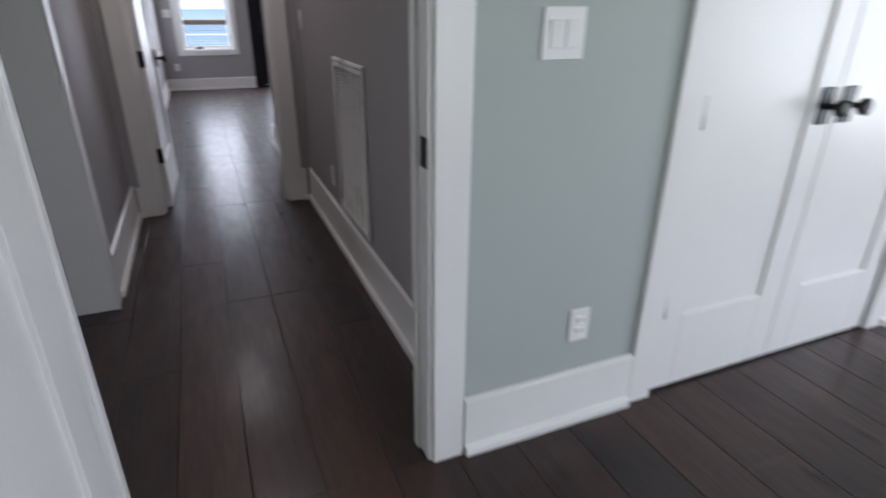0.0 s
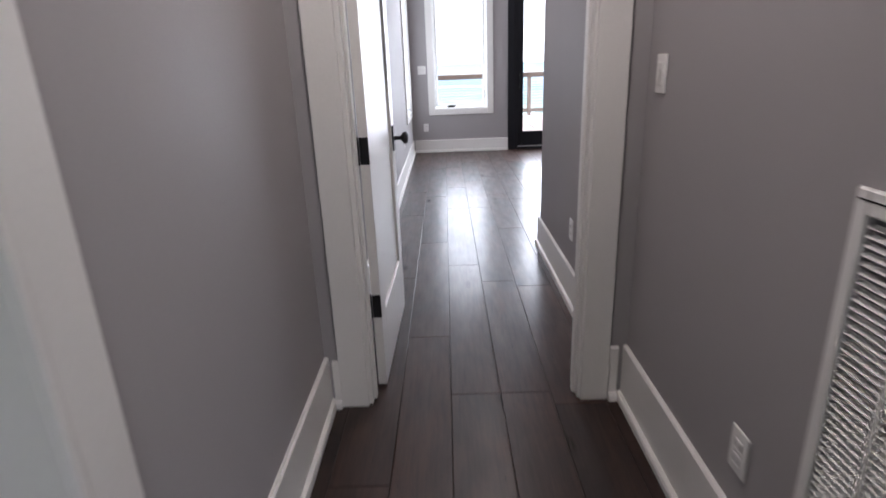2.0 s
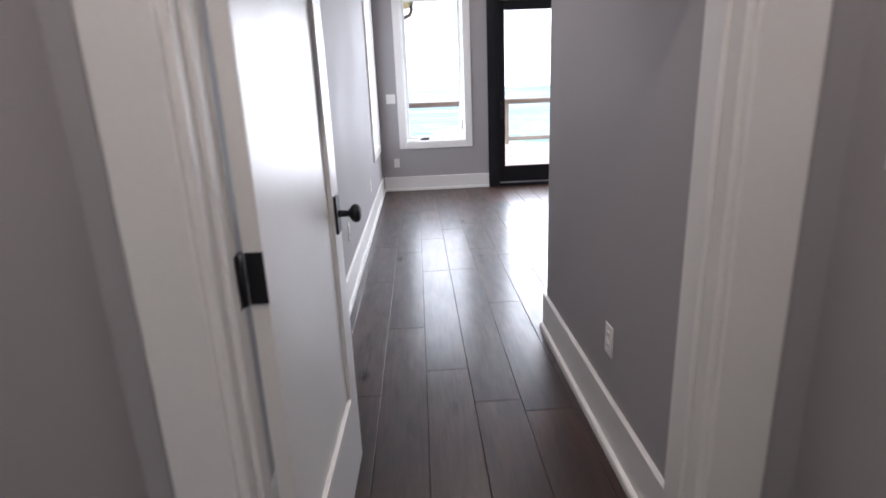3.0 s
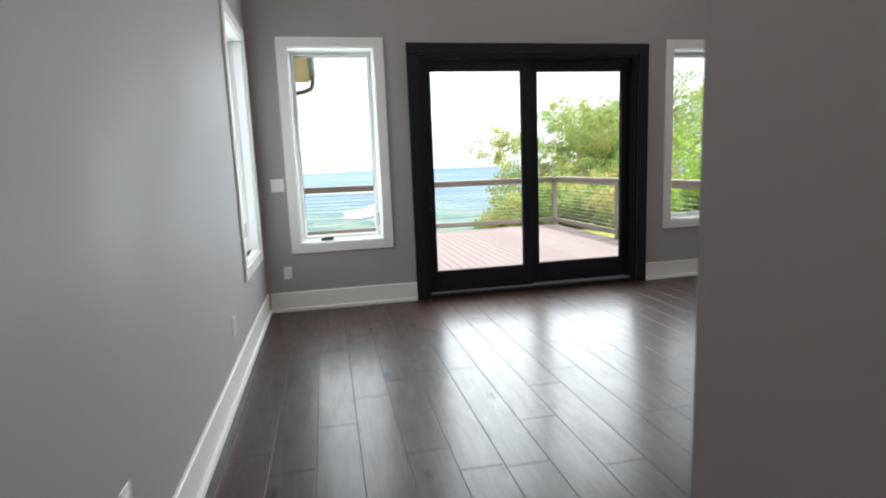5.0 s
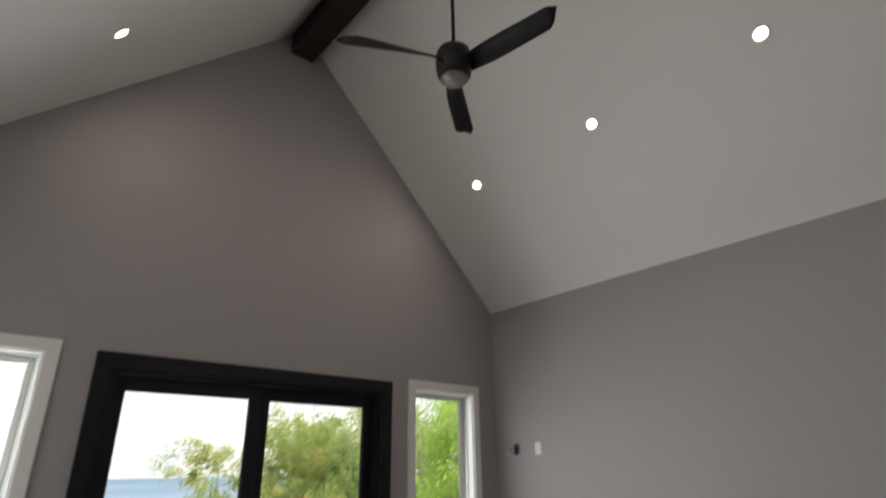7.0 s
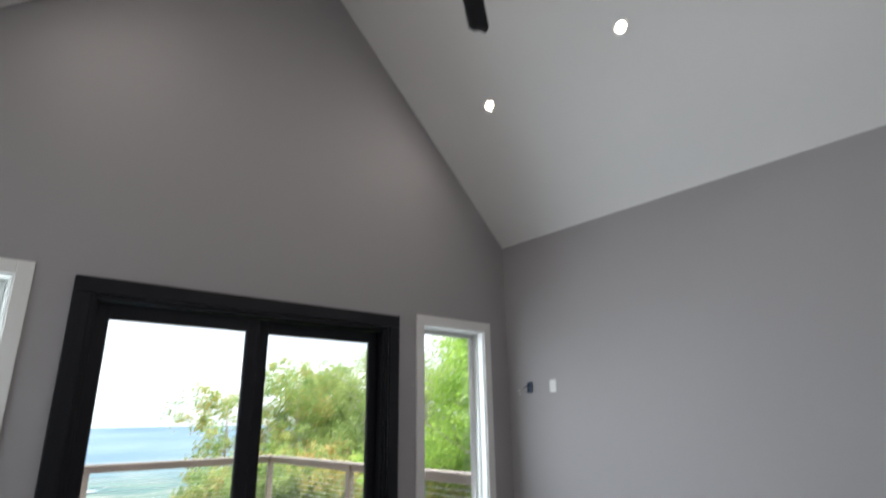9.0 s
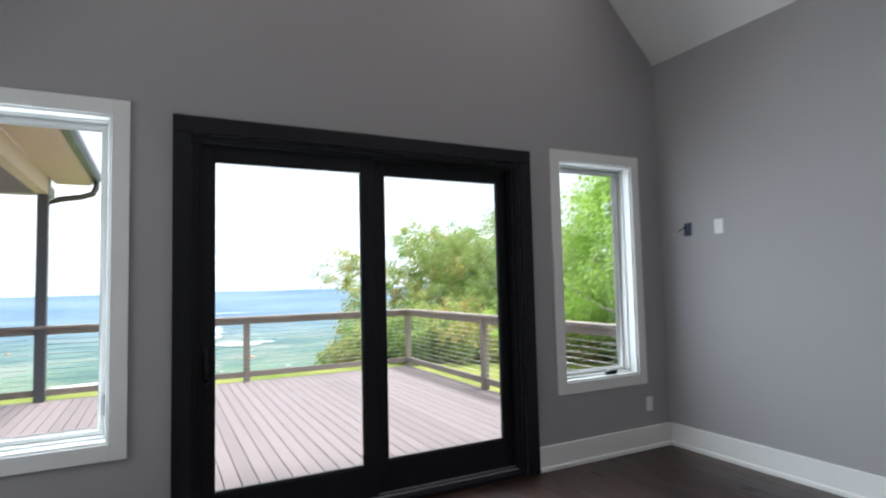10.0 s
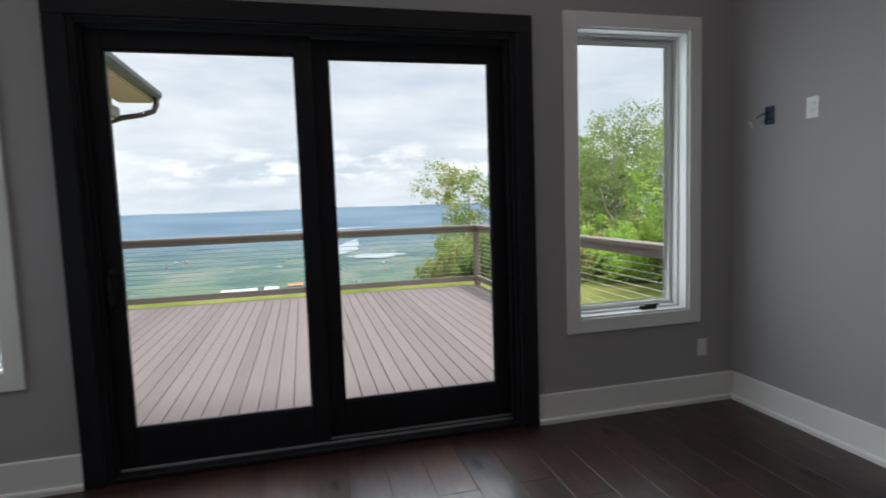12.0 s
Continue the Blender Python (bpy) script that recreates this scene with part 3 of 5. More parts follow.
jamb("door_jamb_1", 0.150, 1.010, 2.07, DOOR_Y0 - 0.002, DOOR_Y1 + 0.002, "white painted door jamb", -6.535)
door_jamb = jamb("door_jamb_2", 0.150, 1.030, 2.07, GY0 - 0.002, GY1 + 0.002, "white painted door jamb with a black strike plate", -9.30)
bm = boxes(((1.0080, -9.357, 0.950), (1.0105, -9.313, 1.028)), bevel=0.0006)
box(bm, (1.0064, -9.361, 0.968), (1.0084, -9.352, 1.008))
part("strike_plate", bm, BLACK, door_jamb, "black strike plate")

# cased end of the wide opening to the living room
ob = thing("opening_trim", pose(0, 0, 0), "white painted jamb and casing of a wide opening", "trim", kind="structure")
part("jamb", boxes(((-0.163, -7.918, 0), (0.006, -7.900, 2.35)), bevel=0.003), WHITE, ob)
part("casing", boxes(((-0.008, -7.900, 0), (0.014, -7.795, 2.42)), bevel=0.004), WHITE, ob)
part("jamb", boxes(((-0.163, -8.990, 0), (0.006, -8.972, 2.35)), bevel=0.003), WHITE, ob)
part("casing", boxes(((-0.008, -9.095, 0), (0.014, -8.990, 2.42)), bevel=0.004), WHITE, ob)
part("lip", boxes(((0.006, -8.993, 0), (0.019, -8.971, 2.42)), bevel=0.004), WHITE, ob)
part("lip", boxes(((0.006, -7.921, 0), (0.019, -7.899, 2.42)), bevel=0.004), WHITE, ob)


# ---- windows ----
def casement(name, m, w, h, label, crank_at=0.60, lock_right=True):
    """A casement window; local x along the wall, y outwards, z up from the opening's sill."""
    ob = thing(name, m, label, "window", kind="structure")
    c = 0.088
    trim = part("casing", boxes(((-c, -0.019, -c), (0, 0, h + c)), ((w, -0.019, -c), (w + c, 0, h + c)), ((0.0, -0.019, h), (w, 0, h + c)), ((0.0, -0.019, -c), (w, 0, 0)), bevel=0.0025), WHITE, ob)
    j = 0.012
    part("jamb_liner", boxes(((0, 0.0, 0), (j, 0.19, h)), ((w - j, 0.0, 0), (w, 0.19, h)), ((j, 0.0, h - j), (w - j, 0.19, h)), ((j, 0.0, 0), (w - j, 0.19, j)), bevel=0.001), VINYL, ob)
    f = j + 0.012
    part("window_frame", boxes(((j, 0.075, j), (f, 0.20, h - j)), ((w - f, 0.075, j), (w - j, 0.20, h - j)), ((f, 0.075, h - f), (w - f, 0.20, h - j)), ((f, 0.075, j), (w - f, 0.20, f)), bevel=0.003), VINYL, ob)
    a, b = f + 0.002, f + 0.030
    sash = part("sash", boxes(((a, 0.125, a), (b, 0.185, h - a)), ((w - b, 0.125, a), (w - a, 0.185, h - a)), ((b, 0.125, h - b), (w - b, 0.185, h - a)), ((b, 0.125, a), (w - b, 0.185, b)), bevel=0.005), VINYL, ob)
    part("glazing_bead", boxes(((b, 0.150, b), (b + 0.007, 0.164, h - b)), ((w - b - 0.007, 0.150, b), (w - b, 0.164, h - b)), ((b + 0.007, 0.150, h - b - 0.007), (w - b - 0.007, 0.164, h - b)), ((b + 0.007, 0.150, b), (w - b - 0.007, 0.164, b + 0.007)), bevel=0.002), VINYL, sash)
    pane = part("pane", boxes(((b + 0.002, 0.165, b + 0.002), (w - b - 0.002, 0.169, h - b - 0.002))), GLASS, ob)
    pane.visible_shadow = False
    cr = boxes(((w * crank_at, 0.045, j), (w * crank_at + 0.12, 0.075, j + 0.026)), bevel=0.006)
    crank = part("crank", cr, BLACK, ob, "black folded crank handle")
    part("crank_arm", boxes(((w * crank_at + 0.03, 0.034, j + 0.024), (w * crank_at + 0.125, 0.050, j + 0.036)), bevel=0.004), BLACK, crank)
    lx = w - f - 0.002 if lock_right else f + 0.002
    part("sash_lock", boxes(((lx - 0.004, 0.095, 0.13), (lx + 0.004, 0.115, 0.25)), bevel=0.003), BLACK, ob, "black sash lock lever")
    return ob


casement("window_1", pose(WIN_A, 0, WIN_Z), WIN_W, WIN_H, "tall white casement window overlooking the deck", 0.24)
casement("window_2", pose(WIN_B, 0, WIN_Z), WIN_W, WIN_H, "tall white casement window facing the maple", 0.60, False)
casement("window_3", pose(0, LW0, WIN_Z, 0, 0, 90), LW1 - LW0, WIN_H, "tall white casement window in the side wall")


def sliding_door(name, m, w, h, casing_w, panels, label, handle=True):
    """A black-stained sliding glass door; local x along the wall, y outwards."""
    ob = thing(name, m, label, "sliding door", kind="structure")
    cw = casing_w
    for nm, a, b in (("casing", -cw, 0.0), ("casing", w, w + cw)):
        part(nm, boxes(((a, -0.026, 0), (b, 0, h)), bevel=0.004), STAIN, ob)
    part("head_casing", boxes(((-cw, -0.028, h + 0.001), (w + cw, 0, h + cw)), bevel=0.004), STAINH, ob)
    j = 0.032
    for nm, a, b in (("jamb", 0, j), ("jamb", w - j, w)):
        part(nm, boxes(((a, -0.002, 0.0), (b, 0.17, h)), bevel=0.003), STAIN, ob)
        c = b if a == 0 else a
        d = 0.018 if a == 0 else -0.018
        part("jamb_stop", boxes(((c, 0.022, 0.03), (c + d, 0.050, h - j)), bevel=0.003), STAIN, ob)
    part("head_jamb", boxes(((j, -0.002, h - j), (w - j, 0.17, h)), bevel=0.003), STAINH, ob)
    sill = part("sill", boxes(((j, -0.010, 0.001), (w - j, 0.17, 0.030)), bevel=0.004), STAINH, ob)
    part("track", boxes(((j, 0.052, 0.030), (w - j, 0.060, 0.044)), ((j, 0.112, 0.030), (w - j, 0.120, 0.044)), bevel=0.001), TRACK, sill)
    n = len(panels)
    for i, (a, b, yy) in enumerate(panels):
        st, top, bot = 0.090, 0.100, 0.205
        z0, z1 = 0.045, h - j - 0.004
        p = part("panel", boxes(((a, yy, z0), (a + st, yy + 0.044, z1)), ((b - st, yy, z0), (b, yy + 0.044, z1)), ((a + st, yy, z1 - top), (b - st, yy + 0.044, z1)), ((a + st, yy, z0), (b - st, yy + 0.044, z0 + bot)), bevel=0.004), STAIN, ob)
        g = part("pane", boxes(((a + st - 0.004, yy + 0.020, z0 + bot - 0.004), (b - st + 0.004, yy + 0.025, z1 - top + 0.004))), GLASS, p)
        g.visible_shadow = False
        gx0, gx1, gz0, gz1 = a + st, b - st, z0 + bot, z1 - top
        part("glazing_bead", boxes(((gx0, yy + 0.008, gz0), (gx0 + 0.009, yy + 0.036, gz1)), ((gx1 - 0.009, yy + 0.008, gz0), (gx1, yy + 0.036, gz1)), ((gx0, yy + 0.008, gz1 - 0.009), (gx1, yy + 0.036, gz1)), ((gx0, yy + 0.008, gz0), (gx1, yy + 0.036, gz0 + 0.009)), bevel=0.002), STAIN, p)
        if handle and i == 0:
            part("handle_plate", boxes(((a + 0.030, yy - 0.006, 0.88), (a + 0.062, yy, 1.12)), bevel=0.003), BLACK, p, "slim black handle plate")
            part("pull", tube([(a + 0.046, yy - 0.004, 0.91), (a + 0.046, yy - 0.040, 0.93), (a + 0.046, yy - 0.040, 1.07), (a + 0.046, yy - 0.004, 1.09)], 0.008), BLACK, p, "black pull handle")
    return ob


w_sl = SL1 - SL0
sliding_door("door_2", pose(SL0, 0, 0), w_sl, SLH, 0.103, [(0.034, 1.150, 0.062), (1.150, w_sl - 0.034, 0.112)], "black-stained double sliding glass door to the deck")
sliding_door("door_3", pose(-7.12, LIV_Y, 0), 5.37, 2.45, 0.10, [(0.034, 1.98, 0.062), (1.98, 3.065, 0.112), (3.065, 4.15, 0.062), (4.25, 5.336, 0.062)], "wide black-framed sliding glass door to the porch", handle=False)


part("astragal", boxes(((4.152, 0.060, 0.045), (4.248, 0.110, 2.41)), bevel=0.004), STAIN, bpy.data.objects["door_3"])
part("pull", tube([(4.11, 0.056, 0.92), (4.11, 0.020, 0.94), (4.11, 0.020, 1.10), (4.11, 0.056, 1.12)], 0.009), BLACK, bpy.data.objects["door_3"], "black pull handle")


# ---- doors ----
def door_leaf(ob, w, h, th, panel=(0.115, 0.14, 0.30)):
    """A one-panel shaker leaf; local x from hinge to latch, y through it, z up."""
    st, top, bot = panel
    z0 = 0.012
    bm = boxes(((0, 0, z0), (st, th, h)), ((w - st, 0, z0), (w, th, h)), ((st, 0, h - top), (w - st, th, h)), ((st, 0, z0), (w - st, th, z0 + bot)), bevel=0.0015)
    part("frame", bm, WHITE, ob)
    part("panel", boxes(((st - 0.004, 0.0125, z0 + bot - 0.004), (w - st + 0.004, th - 0.0125, h - top + 0.004))), WHITE, ob)


def door_knob(ob, x, y, z, side):
    """A round knob on a square rose, standing off towards side."""
    plate = part("rose", boxes(((x - 0.032, y, z - 0.062), (x + 0.032, y + 0.008 * side, z + 0.062)), bevel=0.003), BLACK, ob, "black rectangular back plate")
    m = pose(x, y + 0.008 * side, z, -90 * side, 0, 0)
    bm = lathe([(0.013, 0), (0.011, 0.006), (0.010, 0.030), (0.016, 0.036), (0.027, 0.044), (0.030, 0.054), (0.027, 0.064), (0.016, 0.070)])
    part("knob", bm, BLACK, plate, "round black knob", m)


LEAF = 0.825
leaf = thing("bedroom_door", pose(0.214, -6.445, 0, 0, 0, 88.6), "white one-panel interior door standing open, black hardware", "door")
door_leaf(leaf, LEAF, 2.03, 0.036)
door_knob(leaf, LEAF - 0.062, 0.0, 0.95, -1)
door_knob(leaf, LEAF - 0.062, 0.036, 0.95, 1)
for hz in (0.376, 1.002, 1.80):
    bm = boxes(((-0.003, 0.000, -0.05), (-0.0005, 0.034, 0.05)), bevel=0.0008)
    tube([(-0.004, 0.042, -0.052), (-0.004, 0.042, 0.052)], 0.0065, sides=12, bm=bm)
    part("hinge", bm, BLACK, leaf, "black butt hinge", pose(0, 0, hz))
    bm = boxes(((0.1705, -6.500, hz - 0.05), (0.1725, -6.456, hz + 0.05)), bevel=0.0008)
    part("hinge_leaf", bm, BLACK, bpy.data.objects["door_jamb_1"], "black hinge leaf")
part("latch_plate", boxes(((LEAF - 0.001, 0.006, 0.92), (LEAF + 0.0015, 0.030, 0.98))), BLACK, leaf)

leaf = thing("sage_room_door", pose(0.140, -9.372, 0.008, 0, 0, -94), "white painted panel door standing open into the sage room", "door")
door_leaf(leaf, 0.84, 2.03, 0.036)
door_knob(leaf, 0.84 - 0.062, 0.036, 0.95, 1)

for k, (x, flip) in enumerate(((1.890, False), (3.130, True))):
    ob = thing("closet_door", pose(x, GY0 + (0.004 if not flip else 0.039), 0, 0, 0, 180 if flip else 0), "white one-panel closet door, closed, with black knob", "door", "closet double doors")
    door_leaf(ob, 0.617, 2.03, 0.035)
    door_knob(ob, 0.617 - 0.055, 0.035 if flip else 0.0, 1.03, 1 if flip else -1)
    for hz in (0.38, 1.04, 1.80):
        bm = tube([(0.006, 0.043 if flip else -0.008, hz - 0.05), (0.006, 0.043 if flip else -0.008, hz + 0.05)], 0.010, sides=12)
        part("hinge", bm, CABLE, ob, "satin steel hinge")


# ---- wall plates ----
def plate(name, m, label, category, w, h, kind):
    """A cover plate; local x across, -y out of the wall, z up, centred."""
    ob = thing(name, m, label, category, "wall plates")
    part("cover", boxes(((-w / 2, -0.006, -h / 2), (w / 2, 0, h / 2)), bevel=0.0025), PLATE, ob)
    if kind == "outlet":
        for z in (-0.020, 0.020):
            f = part("socket", boxes(((-0.017, -0.0085, z - 0.014), (0.017, -0.005, z + 0.014)), bevel=0.004), PLATE, ob)
            part("slot", boxes(((-0.008, -0.0092, z - 0.005), (-0.006, -0.0083, z + 0.006)), ((0.006, -0.0092, z - 0.005), (0.008, -0.0083, z + 0.004))), SLOT, f)
    elif kind == "rocker":
        n = max(1, round(w / 0.075))
        for k in range(n):
            x = (k - (n - 1) / 2) * 0.046
            fr = part("rocker_frame", boxes(((x - 0.019, -0.0075, -0.036), (x + 0.019, -0.005, 0.036)), bevel=0.001), PLATE, ob)
            bm = bmesh.new()
            prism([(-0.0075, -0.033), (-0.0075, 0.033), (-0.012, 0.031), (-0.009, 0.0), (-0.0085, -0.031)], 0, x - 0.0165, x + 0.0165, bm)
            part("rocker", bm, PLATE, fr)
    return ob


plate("outlet", pose(0.204, 0, 0.372), "white outlet plate low on the grey wall", "outlet", 0.075, 0.118, "outlet")
plate("outlet", pose(5.153, 0, 0.373), "white outlet plate near the room corner", "outlet", 0.075, 0.118, "outlet")
plate("outlet", pose(0, -1.866, 0.403, 0, 0, 90), "white outlet plate on the side wall", "outlet", 0.075, 0.118, "outlet")
plate("outlet", pose(0, -3.757, 0.407, 0, 0, 90), "white outlet plate on the side wall", "outlet", 0.075, 0.118, "outlet")
plate("outlet", pose(RX, -1.85, 0.38, 0, 0, -90), "white outlet plate low on the bedroom wall", "outlet", 0.075, 0.118, "outlet")
plate("outlet", pose(EXW, -5.60, 0.412, 0, 0, -90), "white outlet plate in the bedroom entry", "outlet", 0.075, 0.118, "outlet")
plate("outlet", pose(HX, -7.39, 0.392, 0, 0, -90), "white outlet plate beside the air grille", "outlet", 0.075, 0.118, "outlet")
plate("outlet", pose(1.534, GY0, 0.386), "white outlet plate on the sage wall", "outlet", 0.075, 0.118, "outlet")
plate("light_switch", pose(0.175, 0, 1.199), "white double rocker switch beside the window", "light switch", 0.118, 0.118, "rocker")
plate("light_switch", pose(HX, -6.69, 1.243, 0, 0, -90), "white rocker switch beside the bedroom door", "light switch", 0.078, 0.118, "rocker")
plate("light_switch", pose(1.375, GY0, 1.265), "white double rocker switch on the sage wall", "light switch", 0.125, 0.125, "rocker")
plate("blank_plate", pose(RX, -0.582, 1.862, 0, 0, -90), "white outlet plate high on the wall", "outlet", 0.078, 0.118, "outlet")

# open box with loose wires for a wall-hung screen
ob = thing("junction_box", pose(RX, -0.290, 1.862, 0, 0, -90), "open dark blue wall box with loose wires", "junction box")
part("box", boxes(((-0.030, -0.012, -0.055), (0.030, 0.0, -0.045)), ((-0.030, -0.012, 0.045), (0.030, 0.0, 0.055)), ((-0.030, -0.012, -0.055), (-0.022, 0, 0.055)), ((0.022, -0.012, -0.055), (0.030, 0, 0.055)), ((-0.022, -0.003, -0.045), (0.022, -0.001, 0.045)), bevel=0.001), BLUEBOX, ob)
part("wire", tube([(0.0, -0.004, 0.02), (-0.02, -0.04, 0.01), (-0.05, -0.05, -0.01), (-0.06, -0.03, 0.0)], 0.004, sides=8), BLACK, ob, "loose black cable")
part("wire", tube([(0.01, -0.004, -0.02), (0.0, -0.04, -0.03), (-0.04, -0.03, -0.045)], 0.003, sides=8), BLACK, ob, "loose black cable")
ob = thing("cable_hole", pose(RX, -0.13, 1.83, 0, 0, -90), "small patched hole with a thin white wire", "wire")
part("wire", tube([(0, 0.0, 0.0), (0.01, -0.015, 0.012), (0.03, -0.02, 0.005), (0.035, -0.01, -0.03)], 0.003, sides=8), PLATE, ob)

# ---- return air grille ----
ob = thing("return_air_grille", pose(HX, -7.893, 0.262, 0, 0, -90), "white louvred return air grille in the hall wall", "air grille")
GW, GH, fr = 0.585, 0.826, 0.032
part("frame", boxes(((-GW / 2, -0.012, 0), (-GW / 2 + fr, 0, GH)), ((GW / 2 - fr, -0.012, 0), (GW / 2, 0, GH)), ((-GW / 2 + fr, -0.012, 0), (GW / 2 - fr, 0, fr)), ((-GW / 2 + fr, -0.012, GH - fr - 0.012), (GW / 2 - fr, 0, GH)), bevel=0.004), PLATE, ob)
part("hinge_seam", boxes(((-GW / 2 + 0.01, -0.0128, GH - 0.020), (GW / 2 - 0.01, -0.0118, GH - 0.017))), SEAM, ob)
part("backing", boxes(((-GW / 2 + 0.03, 0.06, 0.03), (GW / 2 - 0.03, 0.064, GH - 0.03))), SLOT, ob)
bars = 4
for k in range(bars):
    x = -GW / 2 + fr + (GW - 2 * fr) * (k + 1) / (bars + 1)
    part("divider", boxes(((x - 0.008, -0.0065, fr), (x + 0.008, 0.012, GH - fr - 0.012)), bevel=0.002), PLATE, ob)
pitch = 0.0158
slat_me = None
for k in range(int((GH - 2 * fr - 0.014) / pitch)):
    z = fr + 0.008 + k * pitch
    if slat_me is None:
        bm = prism([(-0.0060, -0.0034), (-0.0052, -0.0042), (0.0060, 0.0016), (0.0054, 0.0024)], 0, -GW / 2 + fr, GW / 2 - fr)
        so = part("slat", bm, PLATE, ob, "", pose(0, 0, z))
        slat_me = so.data
    else:
        so = new("slat", slat_me)
        so.parent, so.matrix_basis = ob, pose(0, 0, z)

# ---- ceiling: beam, downlights, fan ----
ob = part("ridge_beam", boxes(((RIDGE_X - 0.125, ENDY + 0.004, 5.735), (RIDGE_X + 0.125, -0.004, RIDGE + 0.05)), bevel=0.006), BEAM)
tagged(ob, "dark brown wooden ridge beam along the vault", "beam", kind="structure")


def downlight(x, y, z, lean, power):
    ob = thing("downlight", pose(x, y, z, 0, lean, 0), "small round recessed downlight, switched on", "downlight", "ceiling downlights")
    part("trim_ring", lathe([(0.056, 0.0), (0.064, -0.004), (0.056, -0.007), (0.042, -0.004), (0.042, 0.0)]), PLATE, ob, "white trim ring")
    part("lens", lathe([(0.040, -0.0005), (0.039, -0.004), (0.001, -0.0045)]), BULB, ob, "glowing warm lens")
    lamp = new("downlight_lamp", bpy.data.lights.new("downlight_lamp", "AREA"))
    lamp.data.shape, lamp.data.size, lamp.data.energy, lamp.data.color = "DISK", 0.07, power, (1.0, 0.91, 0.82)
    lamp.parent, lamp.matrix_basis = ob, pose(0, 0, -0.012)


for yy in (-0.875, -2.30, -3.68):
    downlight(4.372, yy, EAVE + RX - 4.372, 45, DOWNLIGHT)
    downlight(1.034, yy, EAVE + 1.034, -45, DOWNLIGHT)
# Unseen extra downlights, added as fill for the entry and hall walls.
for yy, watts in ((-5.0, 2.6), (-7.25, 5.0)):
    downlight(0.57, yy, FLAT, 0, watts)

FX, FY, FZ = RIDGE_X, -2.375, 4.08
ob = thing("ceiling_fan", pose(FX, FY, FZ), "black three-bladed ceiling fan on a long rod", "ceiling fan")
part("rod", tube([(0, 0, 0.12), (0, 0, 1.58)], 0.0125, sides=14), FAN, ob)
part("canopy", lathe([(0.030, 1.54), (0.065, 1.60), (0.068, 1.655)]), FAN, ob)
part("housing", lathe([(0.030, 0.17), (0.060, 0.150), (0.105, 0.12), (0.118, 0.08), (0.118, -0.01), (0.110, -0.06), (0.092, -0.095)]), FAN, ob)
part("lens", lathe([(0.088, -0.094), (0.082, -0.108), (0.050, -0.118), (0.002, -0.121)]), LENS, ob, "frosted light lens, off")
bm = bmesh.new()
N = 14
top_rows, bot_rows = [], []
for i in range(N + 1):
    s = i / N
    r = 0.09 + s * 0.64
    half = 0.054 + 0.013 * math.sin(min(1.0, s * 2.5) * math.pi / 2) - 0.030 * max(0.0, s - 0.93) / 0.07
    pitch_a = -radians(52 - 40 * s ** 0.7)
    row_t, row_b = [], []
    for j in range(5):
        v = (j / 4 * 2 - 1) * half + 0.052 - 0.022 * s
        camber = 0.012 * (1 - (j / 2 - 1) ** 2)
        y, z = v * math.cos(pitch_a) - camber * math.sin(pitch_a), v * math.sin(pitch_a) + camber * math.cos(pitch_a) + 0.045 - 0.06 * s
        row_t.append(bm.verts.new((r - 0.03 * s * (j / 2 - 1), y, z + 0.003)))
        row_b.append(bm.verts.new((r - 0.03 * s * (j / 2 - 1), y, z - 0.003)))
    top_rows.append(row_t)
    bot_rows.append(row_b)
for i in range(N):
    for j in range(4):
        bm.faces.new((top_rows[i][j], top_rows[i + 1][j], top_rows[i + 1][j + 1], top_rows[i][j + 1])).smooth = True
        bm.faces.new((bot_rows[i][j], bot_rows[i][j + 1], bot_rows[i + 1][j + 1], bot_rows[i + 1][j])).smooth = True
    for j, d in ((0, 1), (4, -1)):
        bm.faces.new((top_rows[i][j], bot_rows[i][j], bot_rows[i + 1][j], top_rows[i + 1][j]))
for i in (0, N):
    for j in range(4):
        bm.faces.new((top_rows[i][j], top_rows[i][j + 1], bot_rows[i][j + 1], bot_rows[i][j]))
first = part("blade", bm, BLADE, ob, "", pose(0, 0, 0.0, 0, 0, -82))
for a in (39, 160):
    b2 = new("blade", first.data)
    b2.parent, b2.matrix_basis = ob, pose(0, 0, 0.0, 0, 0, a)

# ---- living room cabinet ----
CX0, CX1, CY0, CY1 = -0.575, -0.184, -7.53, -6.0
ob = thing("base_cabinet", pose(0, 0, 0), "black painted base cabinet against the living room wall", "cabinet")
part("body", boxes(((CX0, CY0, 0.10), (CX1, CY1, 0.885)), bevel=0.003), CABINET, ob)
part("plinth", boxes(((CX0 + 0.01, CY0 + 0.02, 0), (CX1, CY1, 0.10))), CABINET, ob)
for k in range(3):
    a = CY0 + 0.02 + k * 0.50
    for z0, z1 in ((0.13, 0.42), (0.43, 0.65), (0.66, 0.87)):
        d = part("drawer_front", boxes(((CX0 - 0.020, a, z0), (CX0, a + 0.49, z1)), bevel=0.002), CABINET, ob)
        part("pull", tube([(CX0 - 0.020, a + 0.17, (z0 + z1) / 2), (CX0 - 0.045, a + 0.18, (z0 + z1) / 2), (CX0 - 0.045, a + 0.31, (z0 + z1) / 2), (CX0 - 0.020, a + 0.32, (z0 + z1) / 2)], 0.005, sides=8), BLACK, d, "slim black drawer pull")
ob = part("worktop", boxes(((CX0 - 0.014, CY0 - 0.03, 0.885), (CX1 + 0.012, CY1, 0.920)), bevel=0.003), STONE)
tagged(ob, "polished black stone worktop on the black cabinet", "worktop")
